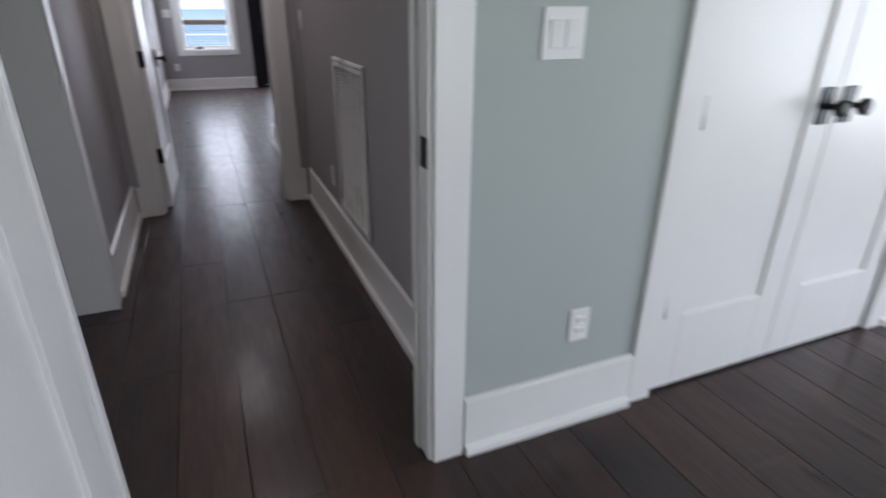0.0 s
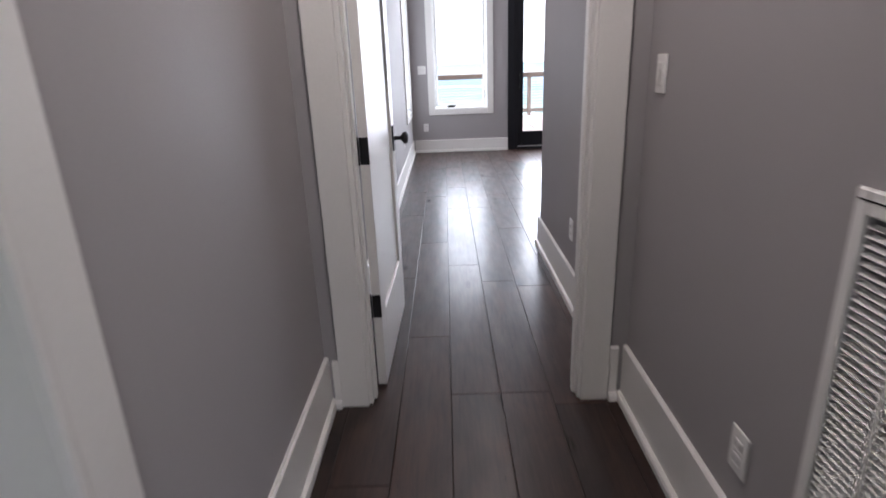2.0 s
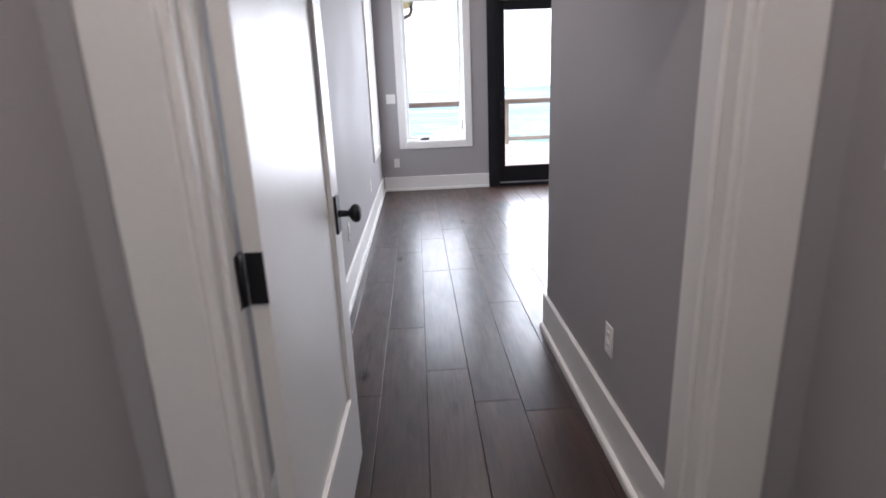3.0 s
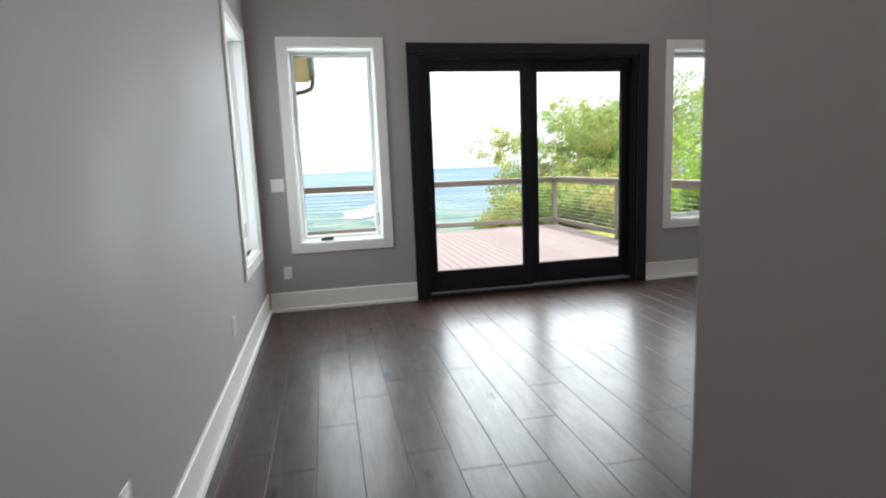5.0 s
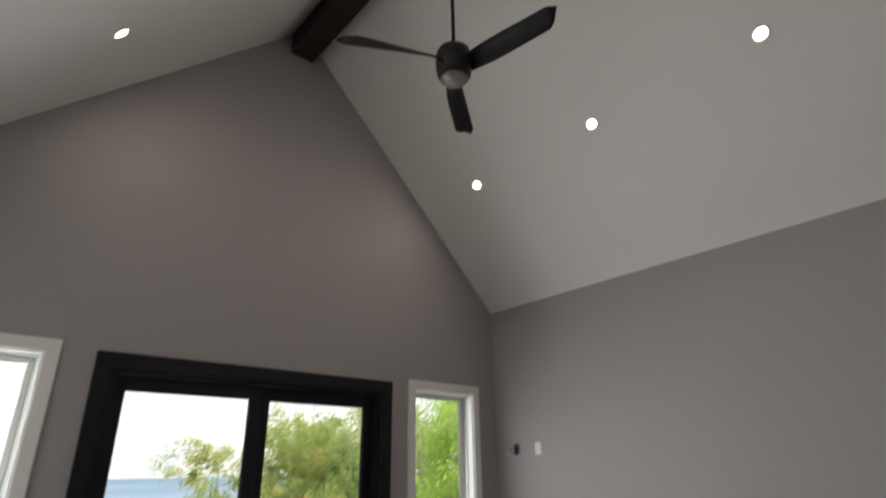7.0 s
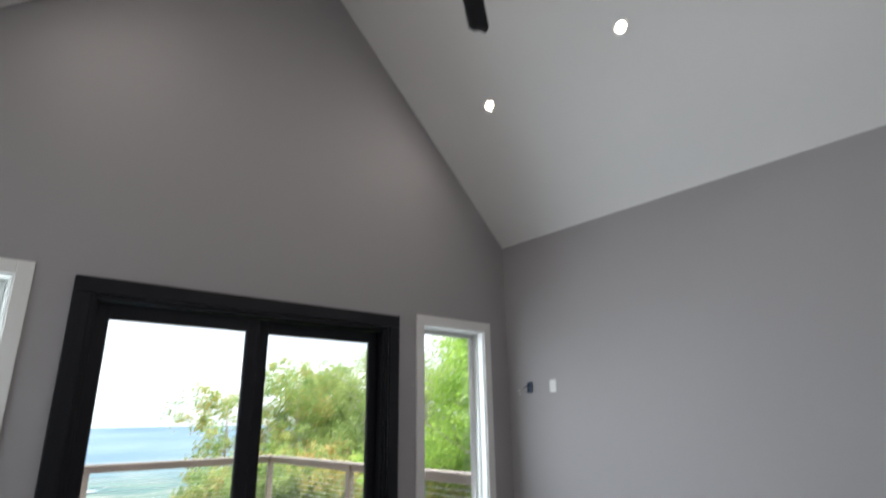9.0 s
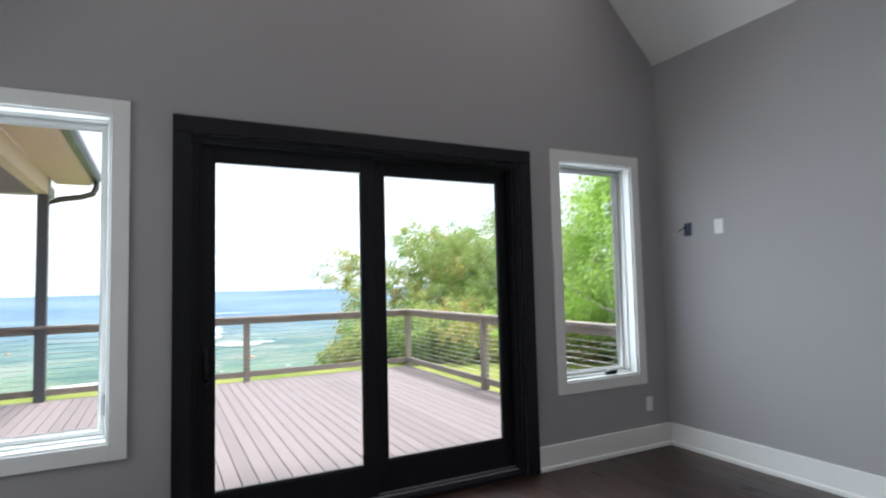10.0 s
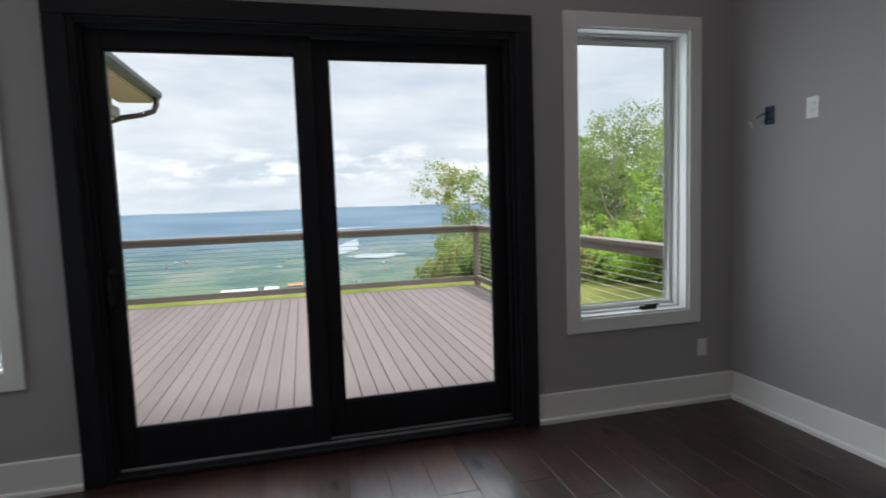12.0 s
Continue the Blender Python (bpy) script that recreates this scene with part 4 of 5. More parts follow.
ob = thing("wall_cabinet", pose(0, 0, 0), "pale grey upper cabinet on the living room wall", "cabinet")
part("body", boxes(((-0.37, -7.60, 1.345), (-0.184, -6.0, 2.30)), bevel=0.003), LIVING, ob)
for k in range(3):
    part("door", boxes(((-0.388, -7.595 + k * 0.53, 1.350), (-0.370, -7.595 + k * 0.53 + 0.525, 2.295)), bevel=0.002), LIVING, ob)


# ---- deck, rails, porch ----
def rail_run(name, x0, y0, x1, y1, posts, label, group="deck rails"):
    """A cable rail between two points with posts at the given fractions."""
    ln = math.hypot(x1 - x0, y1 - y0)
    ob = thing(name, pose(x0, y0, DECK_Z, 0, 0, math.degrees(math.atan2(y1 - y0, x1 - x0))), label, "deck rail", group)
    top = 0.97 - DECK_Z + 0.025
    part("top_rail", boxes(((-0.07, -0.072, top - 0.042), (ln + 0.07, 0.072, top)), bevel=0.006), RAIL, ob)
    part("under_rail", boxes(((-0.02, -0.02, top - 0.125), (ln + 0.07, 0.02, top - 0.043)), bevel=0.004), RAIL, ob)
    part("bottom_rail", boxes(((-0.02, -0.022, 0.075), (ln + 0.07, 0.022, 0.165)), bevel=0.005), RAIL, ob)
    for f in posts:
        part("post", boxes(((f * ln - 0.046, -0.046, 0), (f * ln + 0.046, 0.046, top - 0.043)), bevel=0.004), RAIL, ob)
    n = 10
    for k in range(n):
        z = 0.165 + (top - 0.125 - 0.165) * (k + 1) / (n + 1)
        part("cable", tube([(0, 0, z), (ln, 0, z)], 0.0034, sides=6), CABLE, ob)
    return ob


DX, DY = 5.47, 5.95
rail_run("deck_rail", -0.10, DY, DX, DY, [0.49, 1.0], "weathered wood and steel cable rail along the deck edge")
rail_run("deck_rail", DX, 0.40, DX, DY - 0.08, [0.03, 0.52], "weathered wood and steel cable rail along the deck side")
rail_run("deck_rail", -5.70, DY, -0.245, DY, [0.5], "dark rail between the porch posts")
rail_run("deck_rail", -6.80, 2.10, -5.38, 2.10, [0.90, 1.0], "weathered wood and steel cable rail beside the porch")

ob = thing("porch_roof", pose(0, 0, 0), "gabled porch roof with tan soffit on charcoal posts", "porch", kind="structure")
PR, PY0, PY1 = -2.9, 0.55, 6.45
EX, EZ, PITCH = 0.43, 3.14, 0.70
TOPZ = EZ + (EX - PR) * PITCH
LX = 2 * PR - EX
part("soffit", prism([(EX, EZ), (PR, TOPZ), (PR, TOPZ + 0.05), (EX, EZ + 0.05)], 1, PY0, PY1), SOFFIT, ob, "tan wooden soffit")
part("soffit", prism([(LX, EZ), (PR, TOPZ), (PR, TOPZ + 0.05), (LX, EZ + 0.05)], 1, PY0, PY1), SOFFIT, ob, "tan wooden soffit")
part("roofing", prism([(EX + 0.04, EZ + 0.03), (PR, TOPZ + 0.055), (PR, TOPZ + 0.16), (EX + 0.04, EZ + 0.13)], 1, PY0, PY1 + 0.03), ROOFING, ob, "dark shingles")
part("roofing", prism([(LX - 0.04, EZ + 0.03), (PR, TOPZ + 0.055), (PR, TOPZ + 0.16), (LX - 0.04, EZ + 0.13)], 1, PY0, PY1 + 0.03), ROOFING, ob, "dark shingles")
part("rake_board", prism([(EX, EZ - 0.04), (PR, TOPZ - 0.04), (PR, TOPZ + 0.12), (EX, EZ + 0.12)], 1, PY1, PY1 + 0.03), SOFFIT, ob)
part("rake_board", prism([(LX, EZ - 0.04), (PR, TOPZ - 0.04), (PR, TOPZ + 0.12), (LX, EZ + 0.12)], 1, PY1, PY1 + 0.03), SOFFIT, ob)
part("front_beam", boxes(((-5.80, DY - 0.10, 2.84), (-0.02, DY + 0.08, 3.32)), bevel=0.005), PBEAM, ob)
for x in (-0.10, -5.70):
    part("side_beam", boxes(((x - 0.07, DY + 0.082, 2.84), (x + 0.07, 6.40, 3.0)), bevel=0.005), PBEAM, ob)
    part("post", boxes(((x - 0.065, DY - 0.065, DECK_Z), (x + 0.065, DY + 0.065, 2.84)), bevel=0.005), POST, ob)
part("side_beam", boxes(((-0.17, PY0, 2.84), (-0.03, DY - 0.102, 3.09)), bevel=0.005), SOFFIT, ob)
part("flat_soffit", boxes(((-0.028, PY0, 3.085), (EX - 0.006, PY1 - 0.01, 3.105))), SOFFIT, ob, "tan wooden soffit")
part("fascia", boxes(((EX - 0.005, PY0, EZ - 0.03), (EX + 0.018, PY1, EZ + 0.12)), bevel=0.003), SOFFIT, ob)
gut = prism([(EX + 0.02, EZ - 0.01), (EX + 0.09, EZ + 0.0), (EX + 0.125, EZ + 0.05), (EX + 0.13, EZ + 0.11), (EX + 0.115, EZ + 0.11), (EX + 0.11, EZ + 0.055), (EX + 0.085, EZ + 0.012), (EX + 0.03, EZ + 0.004), (EX + 0.03, EZ + 0.11), (EX + 0.02, EZ + 0.11)], 1, PY0, PY1 + 0.04)
part("gutter", gut, GUTTER, ob, "brown metal gutter")
part("downspout", tube([(EX + 0.07, PY1 - 0.10, EZ), (EX + 0.07, PY1 - 0.11, EZ - 0.10), (EX + 0.03, PY1 - 0.14, EZ - 0.20), (EX - 0.12, PY1 - 0.22, EZ - 0.27), (EX - 0.36, PY1 - 0.34, EZ - 0.33), (-0.10, DY + 0.13, EZ - 0.42), (-0.10, DY + 0.13, DECK_Z)], 0.042, sides=12), GUTTER, ob, "brown downspout")

ob = thing("outdoor_fireplace", pose(0, 0, 0), "white masonry outdoor fireplace on the porch deck", "fireplace", kind="structure")
part("body", wall(0, 2.0, 0.5, -5.34, -3.30, DECK_Z, 3.4, [(-4.36, -4.01, 0.60, 1.19)]), SIDING, ob)
part("niche_back", boxes(((-4.36, 2.26, 0.60), (-4.01, 2.30, 1.19))), TAN, ob, "tan niche lining")
part("hearth", boxes(((-4.68, 1.72, DECK_Z), (-4.12, 2.0, 0.44)), bevel=0.01), LIVING, ob, "pale grey hearth block")

ob = thing("porch_wing", pose(0, 0, 0), "white porch side wall with black-framed windows", "wall", kind="structure")
part("wall", wall(1, -6.85, -0.12, LIV_Y + WT, 2.35, DECK_Z, 3.0, [(-1.5, 0.25, 0.50, 2.5), (0.30, 1.95, 0.50, 2.5)]), SIDING, ob)
for y in (-0.9, -0.2, 0.5, 0.95, 1.4, 1.85):
    part("batten", boxes(((-6.85, y - 0.012, 0.05), (-6.838, y + 0.012, 0.40)), bevel=0.002), LIVING, ob)
for a, b in ((-1.5, 0.25), (0.30, 1.95)):
    wf = part("window_frame", boxes(((-6.84, a, 0.5), (-6.98, a + 0.07, 2.5)), ((-6.84, b - 0.07, 0.5), (-6.98, b, 2.5)), ((-6.84, a + 0.07, 0.5), (-6.98, b - 0.07, 0.57)), ((-6.84, a + 0.07, 2.43), (-6.98, b - 0.07, 2.5)), ((-6.84, (a + b) / 2 - 0.04, 0.57), (-6.98, (a + b) / 2 + 0.04, 2.43)), ((-6.86, a + 0.07, 0.86), (-6.96, b - 0.07, 0.90)), bevel=0.004), POST, ob)

# ---- ground and distance ----
HILL = -150.0


def land(x, y):
    """Height of the ground: lawn by the house, then a steep fall to the valley."""
    d = max(0.0, y - 13.0 - 0.25 * max(0.0, x - 4.0))
    lawn = -0.75 - 0.02 * max(0.0, y - 6.0)
    fall = lawn - 0.32 * d - 0.0006 * d * d
    far = HILL
    dist = math.hypot(x, y)
    if dist > 4000:
        far += (dist - 4000) / 900 * 132 * (0.96 + 0.10 * noise.noise((x / 700, y / 700, 3.0)))
    bump = noise.noise((x / 260, y / 260, 0.0)) * 2 if dist > 500 else noise.noise((x / 9, y / 9, 0.0)) * 0.12 * min(1.0, d)
    return max(fall, far + bump)


bm = bmesh.new()
ring_r = [0.0, 3, 5, 7, 9, 11, 13, 15, 17, 20, 24, 29, 36, 46, 60, 80, 110, 150, 200, 260, 330, 410, 520, 650, 800, 1000, 1250, 1550, 1900, 2300, 2800, 3400, 4000, 4300, 4600, 4800, 4900]
SEG = 160
rows_v = []
for r in ring_r[1:]:
    rows_v.append([bm.verts.new((2 + r * math.cos(2 * math.pi * k / SEG), r * math.sin(2 * math.pi * k / SEG), land(2 + r * math.cos(2 * math.pi * k / SEG), r * math.sin(2 * math.pi * k / SEG)))) for k in range(SEG)])
mid = bm.verts.new((2, 0, land(2, 0)))
for k in range(SEG):
    bm.faces.new((mid, rows_v[0][k], rows_v[0][(k + 1) % SEG]))
for a, b in zip(rows_v, rows_v[1:]):
    for k in range(SEG):
        bm.faces.new((a[k], b[k], b[(k + 1) % SEG], a[(k + 1) % SEG])).smooth = True


def land_material():
    m = bpy.data.materials.new("valley_land")
    m.use_nodes = True
    n, l = m.node_tree.nodes, m.node_tree.links
    b = n["Principled BSDF"]
    b.inputs["Roughness"].default_value, b.inputs["Specular IOR Level"].default_value = 0.95, 0.05
    geo, sep = n.new("ShaderNodeNewGeometry"), n.new("ShaderNodeVectorMath")
    sep.operation = "LENGTH"
    l.new(geo.outputs["Position"], sep.inputs[0])

    def nz(scale, kind="ShaderNodeTexNoise"):
        t = n.new(kind)
        t.inputs["Scale"].default_value = scale
        l.new(geo.outputs["Position"], t.inputs["Vector"])
        return t

    def ramp(src, stops):
        r = n.new("ShaderNodeValToRGB")
        e = r.color_ramp.elements
        while len(e) < len(stops):
            e.new(0.5)
        for q, (p, c) in zip(e, stops):
            q.position, q.color = p, (*c, 1)
        l.new(src, r.inputs["Fac"])
        return r

    def mix(fac, a, c):
        x = n.new("ShaderNodeMix")
        x.data_type = "RGBA"
        l.new(fac, x.inputs["Factor"])
        l.new(a, x.inputs["A"])
        l.new(c, x.inputs["B"])
        return x.outputs["Result"]
    woods = nz(0.006)
    woods.inputs["Detail"].default_value = 12
    fields = nz(0.010, "ShaderNodeTexVoronoi")
    fcol = ramp(fields.outputs["Color"], [(0.0, (0.09, 0.15, 0.07)), (0.4, (0.14, 0.20, 0.09)), (0.65, (0.23, 0.23, 0.14)), (0.85, (0.10, 0.15, 0.07)), (1.0, (0.28, 0.25, 0.19))])
    wcol = ramp(woods.outputs["Fac"], [(0.3, (0.035, 0.085, 0.045)), (0.7, (0.11, 0.19, 0.08))])
    mask = ramp(woods.outputs["Fac"], [(0.46, (0, 0, 0)), (0.56, (1, 1, 1))])
    valley = mix(mask.outputs["Color"], wcol.outputs["Color"], fcol.outputs["Color"])
    spots = nz(0.022, "ShaderNodeTexVoronoi")
    white = n.new("ShaderNodeRGB")
    white.outputs[0].default_value = (0.40, 0.38, 0.35, 1)
    dots = ramp(spots.outputs["Distance"], [(0.06, (1, 1, 1)), (0.13, (0, 0, 0))])
    town = ramp(nz(0.0022).outputs["Fac"], [(0.56, (0, 0, 0)), (0.64, (1, 1, 1))])
    both = n.new("ShaderNodeMath")
    both.operation = "MULTIPLY"
    l.new(dots.outputs["Color"], both.inputs[0])
    l.new(town.outputs["Color"], both.inputs[1])
    valley = mix(both.outputs[0], valley, white.outputs[0])
    lawn = ramp(nz(0.9).outputs["Fac"], [(0.3, (0.13, 0.17, 0.035)), (0.7, (0.24, 0.24, 0.07))])
    near = n.new("ShaderNodeMapRange")
    near.inputs["From Min"].default_value, near.inputs["From Max"].default_value = 35, 120
    l.new(sep.outputs["Value"], near.inputs["Value"])
    col = mix(near.outputs["Result"], lawn.outputs["Color"], valley)
    # Haze put into the base colour: farther land blends to a mottled pale blue.
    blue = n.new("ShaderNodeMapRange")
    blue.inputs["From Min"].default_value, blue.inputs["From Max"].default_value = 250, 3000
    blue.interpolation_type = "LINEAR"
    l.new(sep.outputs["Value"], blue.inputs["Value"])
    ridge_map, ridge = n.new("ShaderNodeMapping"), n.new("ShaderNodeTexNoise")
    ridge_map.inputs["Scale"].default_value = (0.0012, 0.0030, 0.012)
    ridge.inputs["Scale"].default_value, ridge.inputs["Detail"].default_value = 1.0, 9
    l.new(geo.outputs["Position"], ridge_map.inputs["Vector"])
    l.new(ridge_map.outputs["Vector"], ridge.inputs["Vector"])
    haze_far = ramp(ridge.outputs["Fac"], [(0.38, (0.110, 0.166, 0.225)), (0.62, (0.155, 0.214, 0.275))])
    l.new(mix(blue.outputs["Result"], col, haze_far.outputs["Color"]), b.inputs["Base Color"])
    return m


setting("ground", bm, land_material(), "grassy hilltop falling to a valley coloured a hazy blue", "ground")


def lake(name, cx, cy, rx, ry, turn, seed):
    bm = bmesh.new()
    vs = []
    for k in range(96):
        a = 2 * math.pi * k / 96
        f = 0.8 + 0.6 * noise.noise((math.cos(a) * 1.6 + seed, math.sin(a) * 1.6, seed)) + 0.3 * noise.noise((math.cos(a) * 5 + seed, math.sin(a) * 5, seed))
        vs.append(bm.verts.new((rx * f * math.cos(a), ry * f * math.sin(a), 0)))
    bm.faces.new(vs)
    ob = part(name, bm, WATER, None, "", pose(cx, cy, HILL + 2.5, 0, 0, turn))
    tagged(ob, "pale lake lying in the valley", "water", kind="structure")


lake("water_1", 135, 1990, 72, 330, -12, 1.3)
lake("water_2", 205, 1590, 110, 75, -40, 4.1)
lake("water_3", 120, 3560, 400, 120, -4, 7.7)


# ---- trees ----
def tree(name, x, y, top_z, spread, mat, count, size, label, seed, crown_base=0.25, limbs=9, bare=0.0, lean=0.0, cone=False):
    """A tapered trunk with limbs and a crown of many small leaves in uneven clumps."""
    rnd = random.Random(seed)
    base = land(x, y) - 0.1
    height = (top_z - base) / 1.06
    ob = thing(name, pose(x, y, base), label, "tree", "trees beside the deck")
    top = Vector((lean * height, 0.04 * height, height * 0.92))
    trunk_pts = [Vector((0, 0, -0.8))] + [Vector((top.x * s + rnd.uniform(-0.1, 0.1), top.y * s + rnd.uniform(-0.1, 0.1), top.z * s)) for s in (0.15, 0.35, 0.55, 0.75, 1.0)]
    bm = tube(trunk_pts, 0.035 * height ** 0.8, 0.02, 9)
    tips = [trunk_pts[-1], trunk_pts[-2]]
    for k in range(limbs):
        s = crown_base + (0.97 - crown_base) * (k + rnd.random() * 0.6) / limbs
        p = top * s
        a = k * 2.4 + rnd.uniform(-0.4, 0.4)
        prof = math.sin(math.pi * min(1.0, 0.18 + 0.80 * (1 - (s - crown_base) / (1.0 - crown_base)))) ** 0.7
        if cone:
            prof = max(0.12, 1 - (s - crown_base) / (1.0 - crown_base)) ** 0.65
        r = spread * max(0.25, prof) * rnd.uniform(0.75, 1.1)
        q = p + Vector((math.cos(a) * r, math.sin(a) * r, r * rnd.uniform(0.15, 0.5)))
        m1 = p.lerp(q, 0.5) + Vector((0, 0, -0.08 * r))
        tube([p, m1, q], 0.012 * height * (1.1 - s), 0.008, 6, bm)
        tips += [q, m1.lerp(q, 0.4), m1]
        for _ in range(2):
            w = m1.lerp(q, rnd.uniform(0.2, 0.9))
            e = w + Vector((rnd.uniform(-1, 1), rnd.uniform(-1, 1), rnd.uniform(0.0, 0.9))) * r * 0.45
            tube([w, w.lerp(e, 0.5) + Vector((0, 0, 0.05)), e], 0.012, 0.004, 5, bm)
            tips.append(e)
    part("trunk", bm, BARK, ob, "pale grey-brown trunk and limbs")
    clumps = []
    for t in tips:
        if rnd.random() < bare:
            continue
        for _ in range(3):
            clumps.append((t + Vector([rnd.gauss(0, 0.16 * spread) for _ in range(3)]), rnd.uniform(0.10, 0.24) * spread))
    verts, faces = [], []
    for _ in range(count):
        c, r = clumps[rnd.randrange(len(clumps))]
        d = Vector([rnd.gauss(0, 1) for _ in range(3)])
        d.normalize()
        p = c + d * r * rnd.random() ** 0.45
        nrm = (d * 0.6 + Vector([rnd.gauss(0, 0.6) for _ in range(2)] + [rnd.gauss(0.5, 0.5)])).normalized()
        u = nrm.orthogonal().normalized()
        u.rotate(Matrix.Rotation(rnd.random() * 6.28, 3, nrm))
        v = nrm.cross(u)
        s = size * rnd.uniform(0.6, 1.35)
        i = len(verts)
        verts += [p - u * s, p + v * s * 0.42 - u * s * 0.1 + nrm * s * 0.1, p + u * s, p - v * s * 0.42 - u * s * 0.1 + nrm * s * 0.1]
        faces.append((i, i + 1, i + 2, i + 3))
    me = bpy.data.meshes.new("crown")
    me.from_pydata(verts, [], faces)
    me.materials.append(mat)
    cr = new("crown", me)
    cr.parent = ob
    tagged(cr, kind="stuff")
    return ob


def far_house(name, x, y, w, d, h, turn, wall_mat, roof_mat, label):
    """A small building down in the valley: four walls, a row of windows and a gabled roof."""
    ob = thing(name, pose(x, y, land(x, y) - 1.0, 0, 0, turn), label, "building", "valley buildings")
    part("wall", boxes(((-w / 2, -d / 2, 0), (w / 2, d / 2, h))), wall_mat, ob)
    part("roof", prism([(-d / 2 - 0.6, h), (d / 2 + 0.6, h), (0, h + 0.32 * d)], 0, -w / 2 - 0.6, w / 2 + 0.6), roof_mat, ob)
    n = max(2, int(w / 9))
    for k in range(n):
        u = -w / 2 + w * (k + 0.5) / n
        part("window", boxes(((u - 1.1, -d / 2 - 0.06, 2.2), (u + 1.1, -d / 2 - 0.01, 4.0))), BLACK, ob)


rnd_v = random.Random(77)
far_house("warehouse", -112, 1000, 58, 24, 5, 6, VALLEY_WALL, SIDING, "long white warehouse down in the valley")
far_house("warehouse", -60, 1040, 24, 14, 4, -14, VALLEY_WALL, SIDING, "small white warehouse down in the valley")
far_house("warehouse", -20, 1075, 28, 14, 4, 4, TAN, TERRACOTTA, "tan building with an orange roof in the valley")
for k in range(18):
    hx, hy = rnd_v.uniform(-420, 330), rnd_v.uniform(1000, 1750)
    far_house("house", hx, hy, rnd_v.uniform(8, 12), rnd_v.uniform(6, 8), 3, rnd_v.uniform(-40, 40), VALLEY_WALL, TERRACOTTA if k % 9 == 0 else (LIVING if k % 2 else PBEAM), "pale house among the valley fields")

tree("maple_tree", 12.5, 6.8, 5.4, 2.8, MAPLE, 38000, 0.058, "bright green maple close to the deck", 5, crown_base=0.04, limbs=22, cone=True)
tree("hillside_tree", 12.2, 18.5, 4.3, 2.1, TURNING, 26000, 0.062, "hillside tree with leaves turning orange", 11, crown_base=0.08, limbs=15)
tree("hillside_tree", 9.3, 18.8, 3.0, 1.8, TURNING, 10000, 0.066, "sparse hillside tree with yellowing leaves", 23, crown_base=0.12, limbs=13, bare=0.3)
tree("hillside_tree", 14.7, 18.2, 3.9, 2.2, OAK, 26000, 0.064, "dark green hillside tree", 31, crown_base=0.06, limbs=15)
tree("hillside_tree", 15.2, 21.0, 4.3, 2.3, OAK, 20000, 0.07, "dark green hillside tree", 37, crown_base=0.05, limbs=14)
tree("bare_tree", 13.0, 13.4, 4.2, 1.9, OAK, 7000, 0.055, "tall tree with pale forked limbs and an airy crown", 41, crown_base=0.42, limbs=14, bare=0.25, lean=-0.06)
tree("bare_tree", 14.6, 13.0, 4.1, 1.6, OAK, 4500, 0.055, "tall tree with pale forked limbs and an airy crown", 45, crown_base=0.45, limbs=12, bare=0.3, lean=0.05)
tree("bare_tree", 12.4, 12.4, 2.2, 0.9, OAK, 300, 0.055, "leaning half-dead pale trunk", 49, crown_base=0.5, limbs=6, bare=0.7, lean=-0.22)
tree("hillside_tree", 19.0, 17.5, 4.5, 2.6, OAK, 20000, 0.07, "dark green tree at the lawn edge", 43, crown_base=0.05, limbs=14)
tree("hillside_tree", 22.0, 13.0, 4.6, 3.0, OAK, 9000, 0.12, "dark green tree at the lawn edge", 44, crown_base=0.05, limbs=12)
tree("wing_tree", -9.9, 7.6, 4.8, 2.6, BRIGHT, 30000, 0.095, "green tree with orange leaves beyond the porch", 53, crown_base=0.03, limbs=18)
tree("wing_tree", -13.2, 8.4, 5.4, 2.8, MAPLE, 22000, 0.10, "green tree beyond the porch", 47, crown_base=0.03, limbs=18)
tree("wing_tree", -17.0, 7.4, 5.4, 3.0, MAPLE, 14000, 0.12, "green tree beyond the porch", 48, crown_base=0.03, limbs=16)
for k, (x, y, top, sp, mt) in enumerate(((8.3, 15.2, 0.1, 1.2, TURNING), (10.0, 13.6, 0.5, 1.3, BRIGHT), (11.6, 12.6, 0.6, 1.4, TURNING), (13.2, 11.4, 0.7, 1.4, OAK), (14.6, 10.2, 0.6, 1.4, MAPLE),
                                                 (12.6, 15.0, 0.9, 1.6, OAK), (14.8, 13.6, 1.0, 1.7, OAK), (16.8, 12.0, 1.0, 1.7, OAK), (7.4, 16.4, -0.9, 0.9, TURNING), (9.0, 13.2, -0.2, 0.9, OAK),
                                                 (10.6, 11.8, 0.0, 1.0, TURNING), (12.2, 10.4, 0.1, 1.0, OAK), (9.9, 15.6, 0.7, 1.4, TURNING), (18.4, 14.2, 1.0, 1.8, OAK), (20.6, 12.4, 1.0, 1.8, OAK), (13.6, 8.9, 0.2, 1.0, OAK),
                                                 (7.4, 12.8, -0.2, 0.9, TURNING), (8.4, 11.5, 0.1, 1.0, OAK), (9.5, 10.6, 0.2, 1.0, TURNING), (10.7, 9.6, 0.3, 1.1, MAPLE), (11.9, 8.7, 0.3, 1.1, BRIGHT), (12.9, 7.6, 0.3, 1.0, MAPLE))):
    tree("shrub", x, y, top, sp, mt, 7000, 0.058, "leafy shrub at the lawn edge", 60 + k, crown_base=0.05, limbs=12)


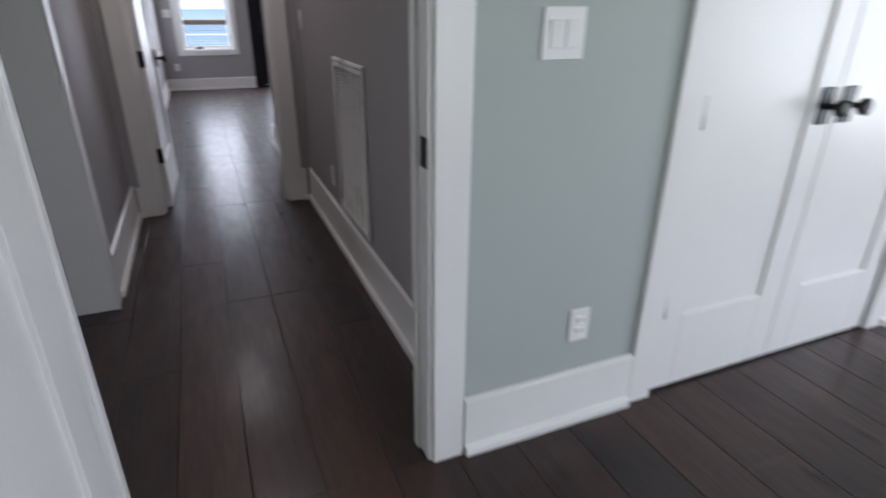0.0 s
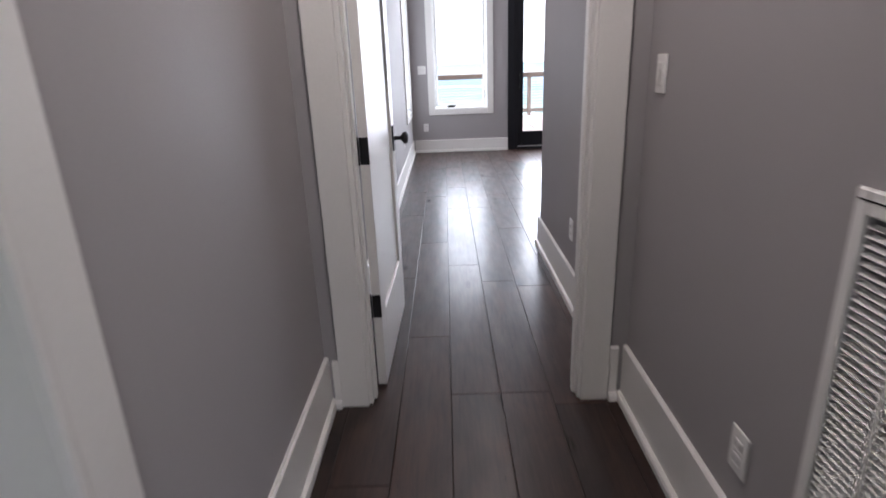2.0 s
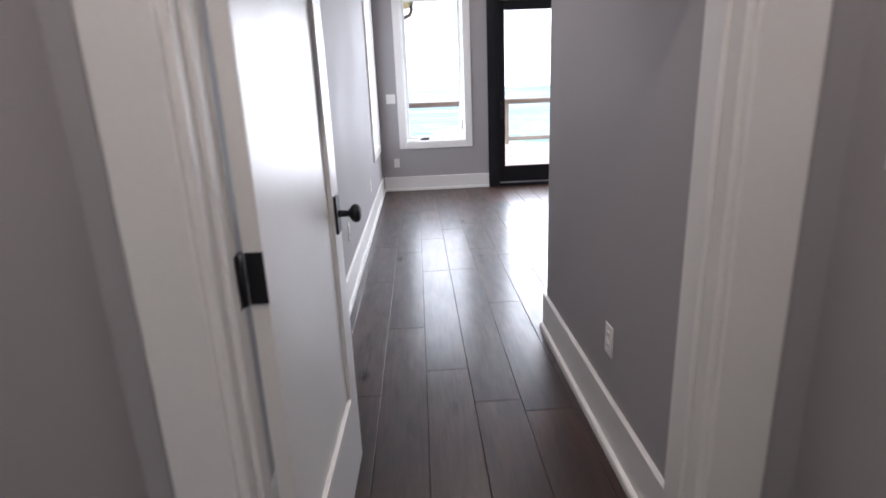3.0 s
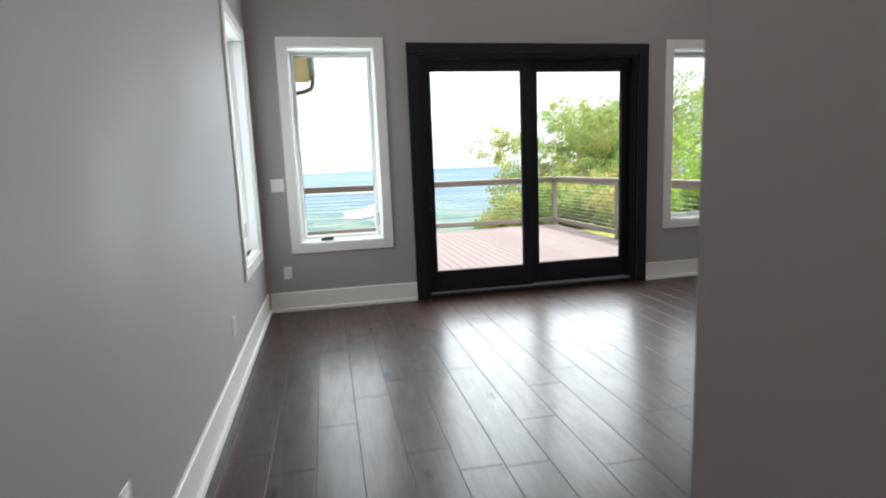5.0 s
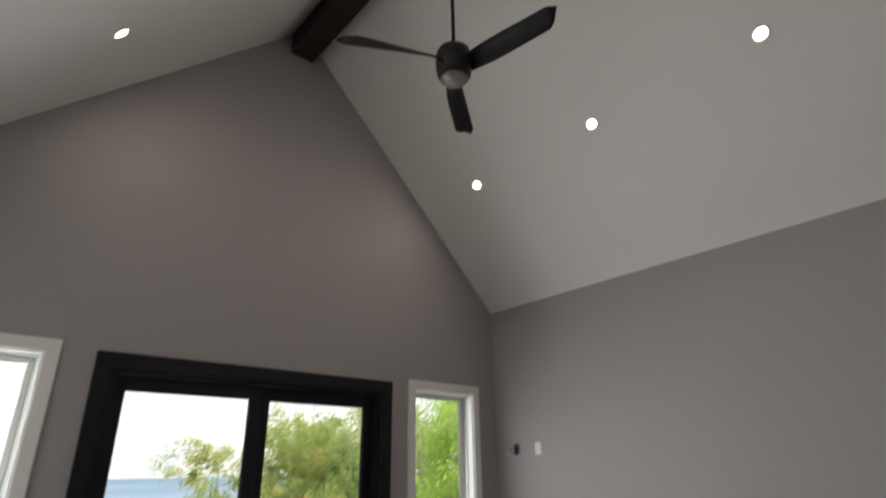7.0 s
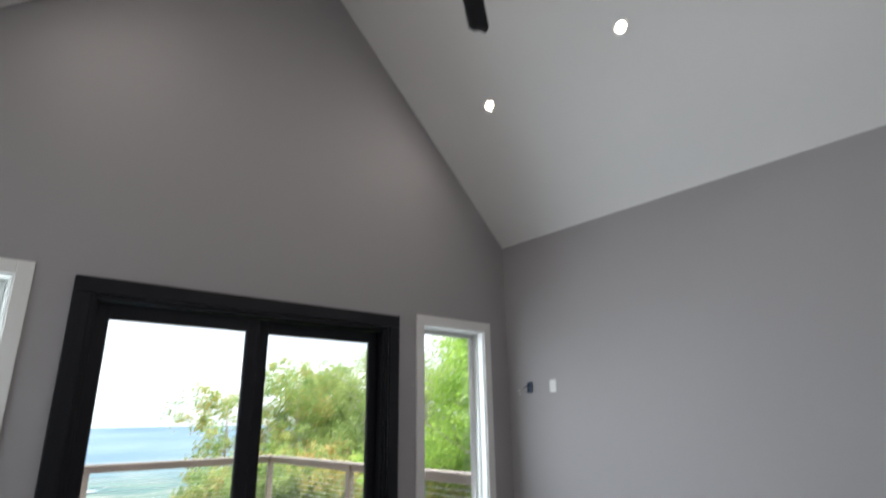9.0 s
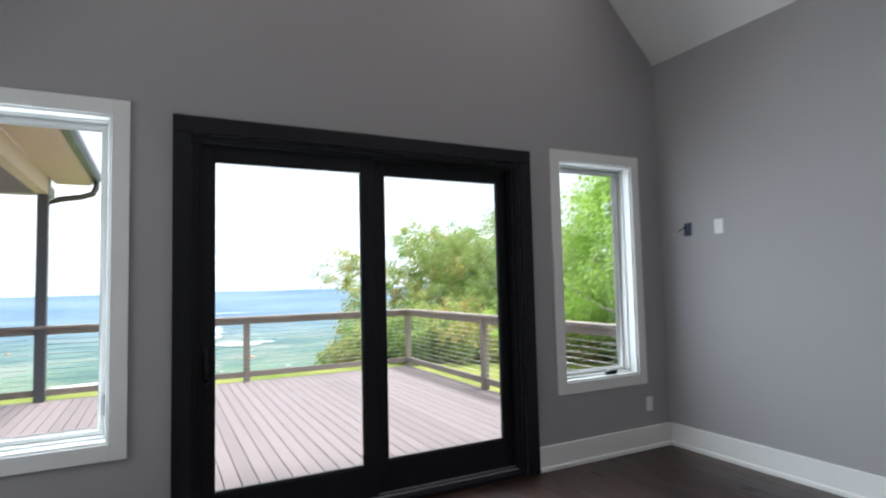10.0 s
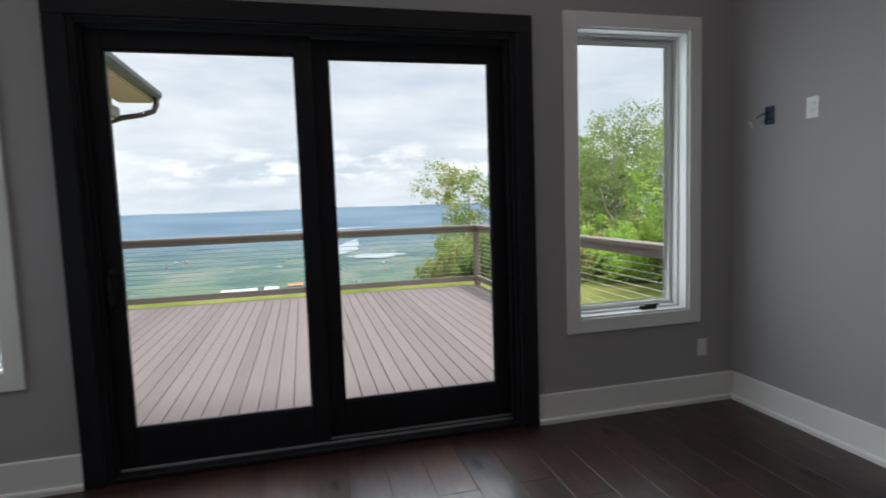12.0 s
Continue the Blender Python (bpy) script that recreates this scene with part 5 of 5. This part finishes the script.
# ---- floors and deck boards, piece by piece ----
def board_mesh(w, ln, th, ch):
    """A board from the origin along +y with chamfered top edges."""
    bm = bmesh.new()
    lo = [bm.verts.new(p) for p in ((0, 0, -th), (w, 0, -th), (w, ln, -th), (0, ln, -th))]
    md = [bm.verts.new(p) for p in ((0, 0, -ch), (w, 0, -ch), (w, ln, -ch), (0, ln, -ch))]
    hi = [bm.verts.new(p) for p in ((ch, ch, 0), (w - ch, ch, 0), (w - ch, ln - ch, 0), (ch, ln - ch, 0))]
    for a, b in ((lo, md), (md, hi)):
        for k in range(4):
            bm.faces.new((a[k], a[(k + 1) % 4], b[(k + 1) % 4], b[k]))
    bm.faces.new(hi)
    bmesh.ops.recalc_face_normals(bm, faces=bm.faces)
    me = bpy.data.meshes.new("board")
    bm.to_mesh(me)
    bm.free()
    return me


mesh_cache = {}


def lay(parent, name, mat, x, w, y0, y1, z, th, ch):
    key = (name, round(w, 3), round(y1 - y0, 2))
    if key not in mesh_cache:
        me = board_mesh(w, key[2], th, ch)
        me.materials.append(mat)
        mesh_cache[key] = me
    ob = new(name, mesh_cache[key])
    ob.parent, ob.matrix_basis = parent, pose(x, y0, z)
    return ob


PW = 0.2055
LENGTHS = (1.83, 1.52, 1.22, 0.91)


def planked(name, x0, x1, y0, y1, label, seed):
    fl = setting(name, boxes(((x0, y0, -0.10), (x1, y1, -0.006))), SEAM, label, "floor")
    rnd = random.Random(seed)
    k = math.floor((x0 - 0.074) / PW)
    while 0.074 + k * PW < x1 - 0.004:
        a, b = max(x0, 0.074 + k * PW), min(x1, 0.074 + (k + 1) * PW)
        y = y0 - round(rnd.uniform(0, 0.5), 1)
        while y < y1 - 0.005:
            ln = LENGTHS[rnd.randrange(4)]
            if y + ln > y1 - 0.4:
                ln = y1 - y
            c, d = max(y, y0), min(y + ln, y1)
            if d - c > 0.02 and b - a > 0.01:
                lay(fl, "plank", PLANK, a + 0.0002, b - a - 0.0004, c + 0.0002, d - 0.0002, 0.0, 0.012, 0.0024)
            y += ln
        k += 1
    return fl


HALL_X1 = 0.074 + 6 * PW
planked("floor_hall", -0.164, HALL_X1, GY0, 0.0, "dark brown hardwood planks running from hall to bedroom", 5)
planked("floor_bedroom", HALL_X1, RX + 0.02, ENDY, 0.0, "dark brown hardwood plank floor with a soft sheen", 3)
planked("floor_sage", -0.62, 5.42, -12.62, GY0, "brown hardwood plank floor of the sage room", 6)
setting("floor_closet", boxes(((1.80, GY0, -0.1), (3.25, -8.5, -0.004))), SEAM, "dark closet floor", "floor")
planked("floor_living", -9.0, -0.164, -9.9, LIV_Y, "dark brown hardwood plank floor of the living room", 7)
setting("floor_living_back", boxes(((-9.0, -12.6, -0.1), (-0.62, -9.9, 0.0))), PLANK, "dark brown wood floor behind", "floor")

deck = setting("deck", boxes(((-6.8, LIV_Y + WT + 0.01, -0.32), (DX + 0.05, DY + 0.05, -0.09))), JOIST, "mauve composite deck boards outside the bedroom", "deck")
DW = 0.1268
x = -6.8
while x < DX + 0.02:
    y0 = WT + 0.02 if x > -0.3 else LIV_Y + WT + 0.02
    lay(deck, "deck_board", DECK, x + 0.003, DW - 0.006, y0, DY + 0.06, DECK_Z, 0.025, 0.003)
    x += DW
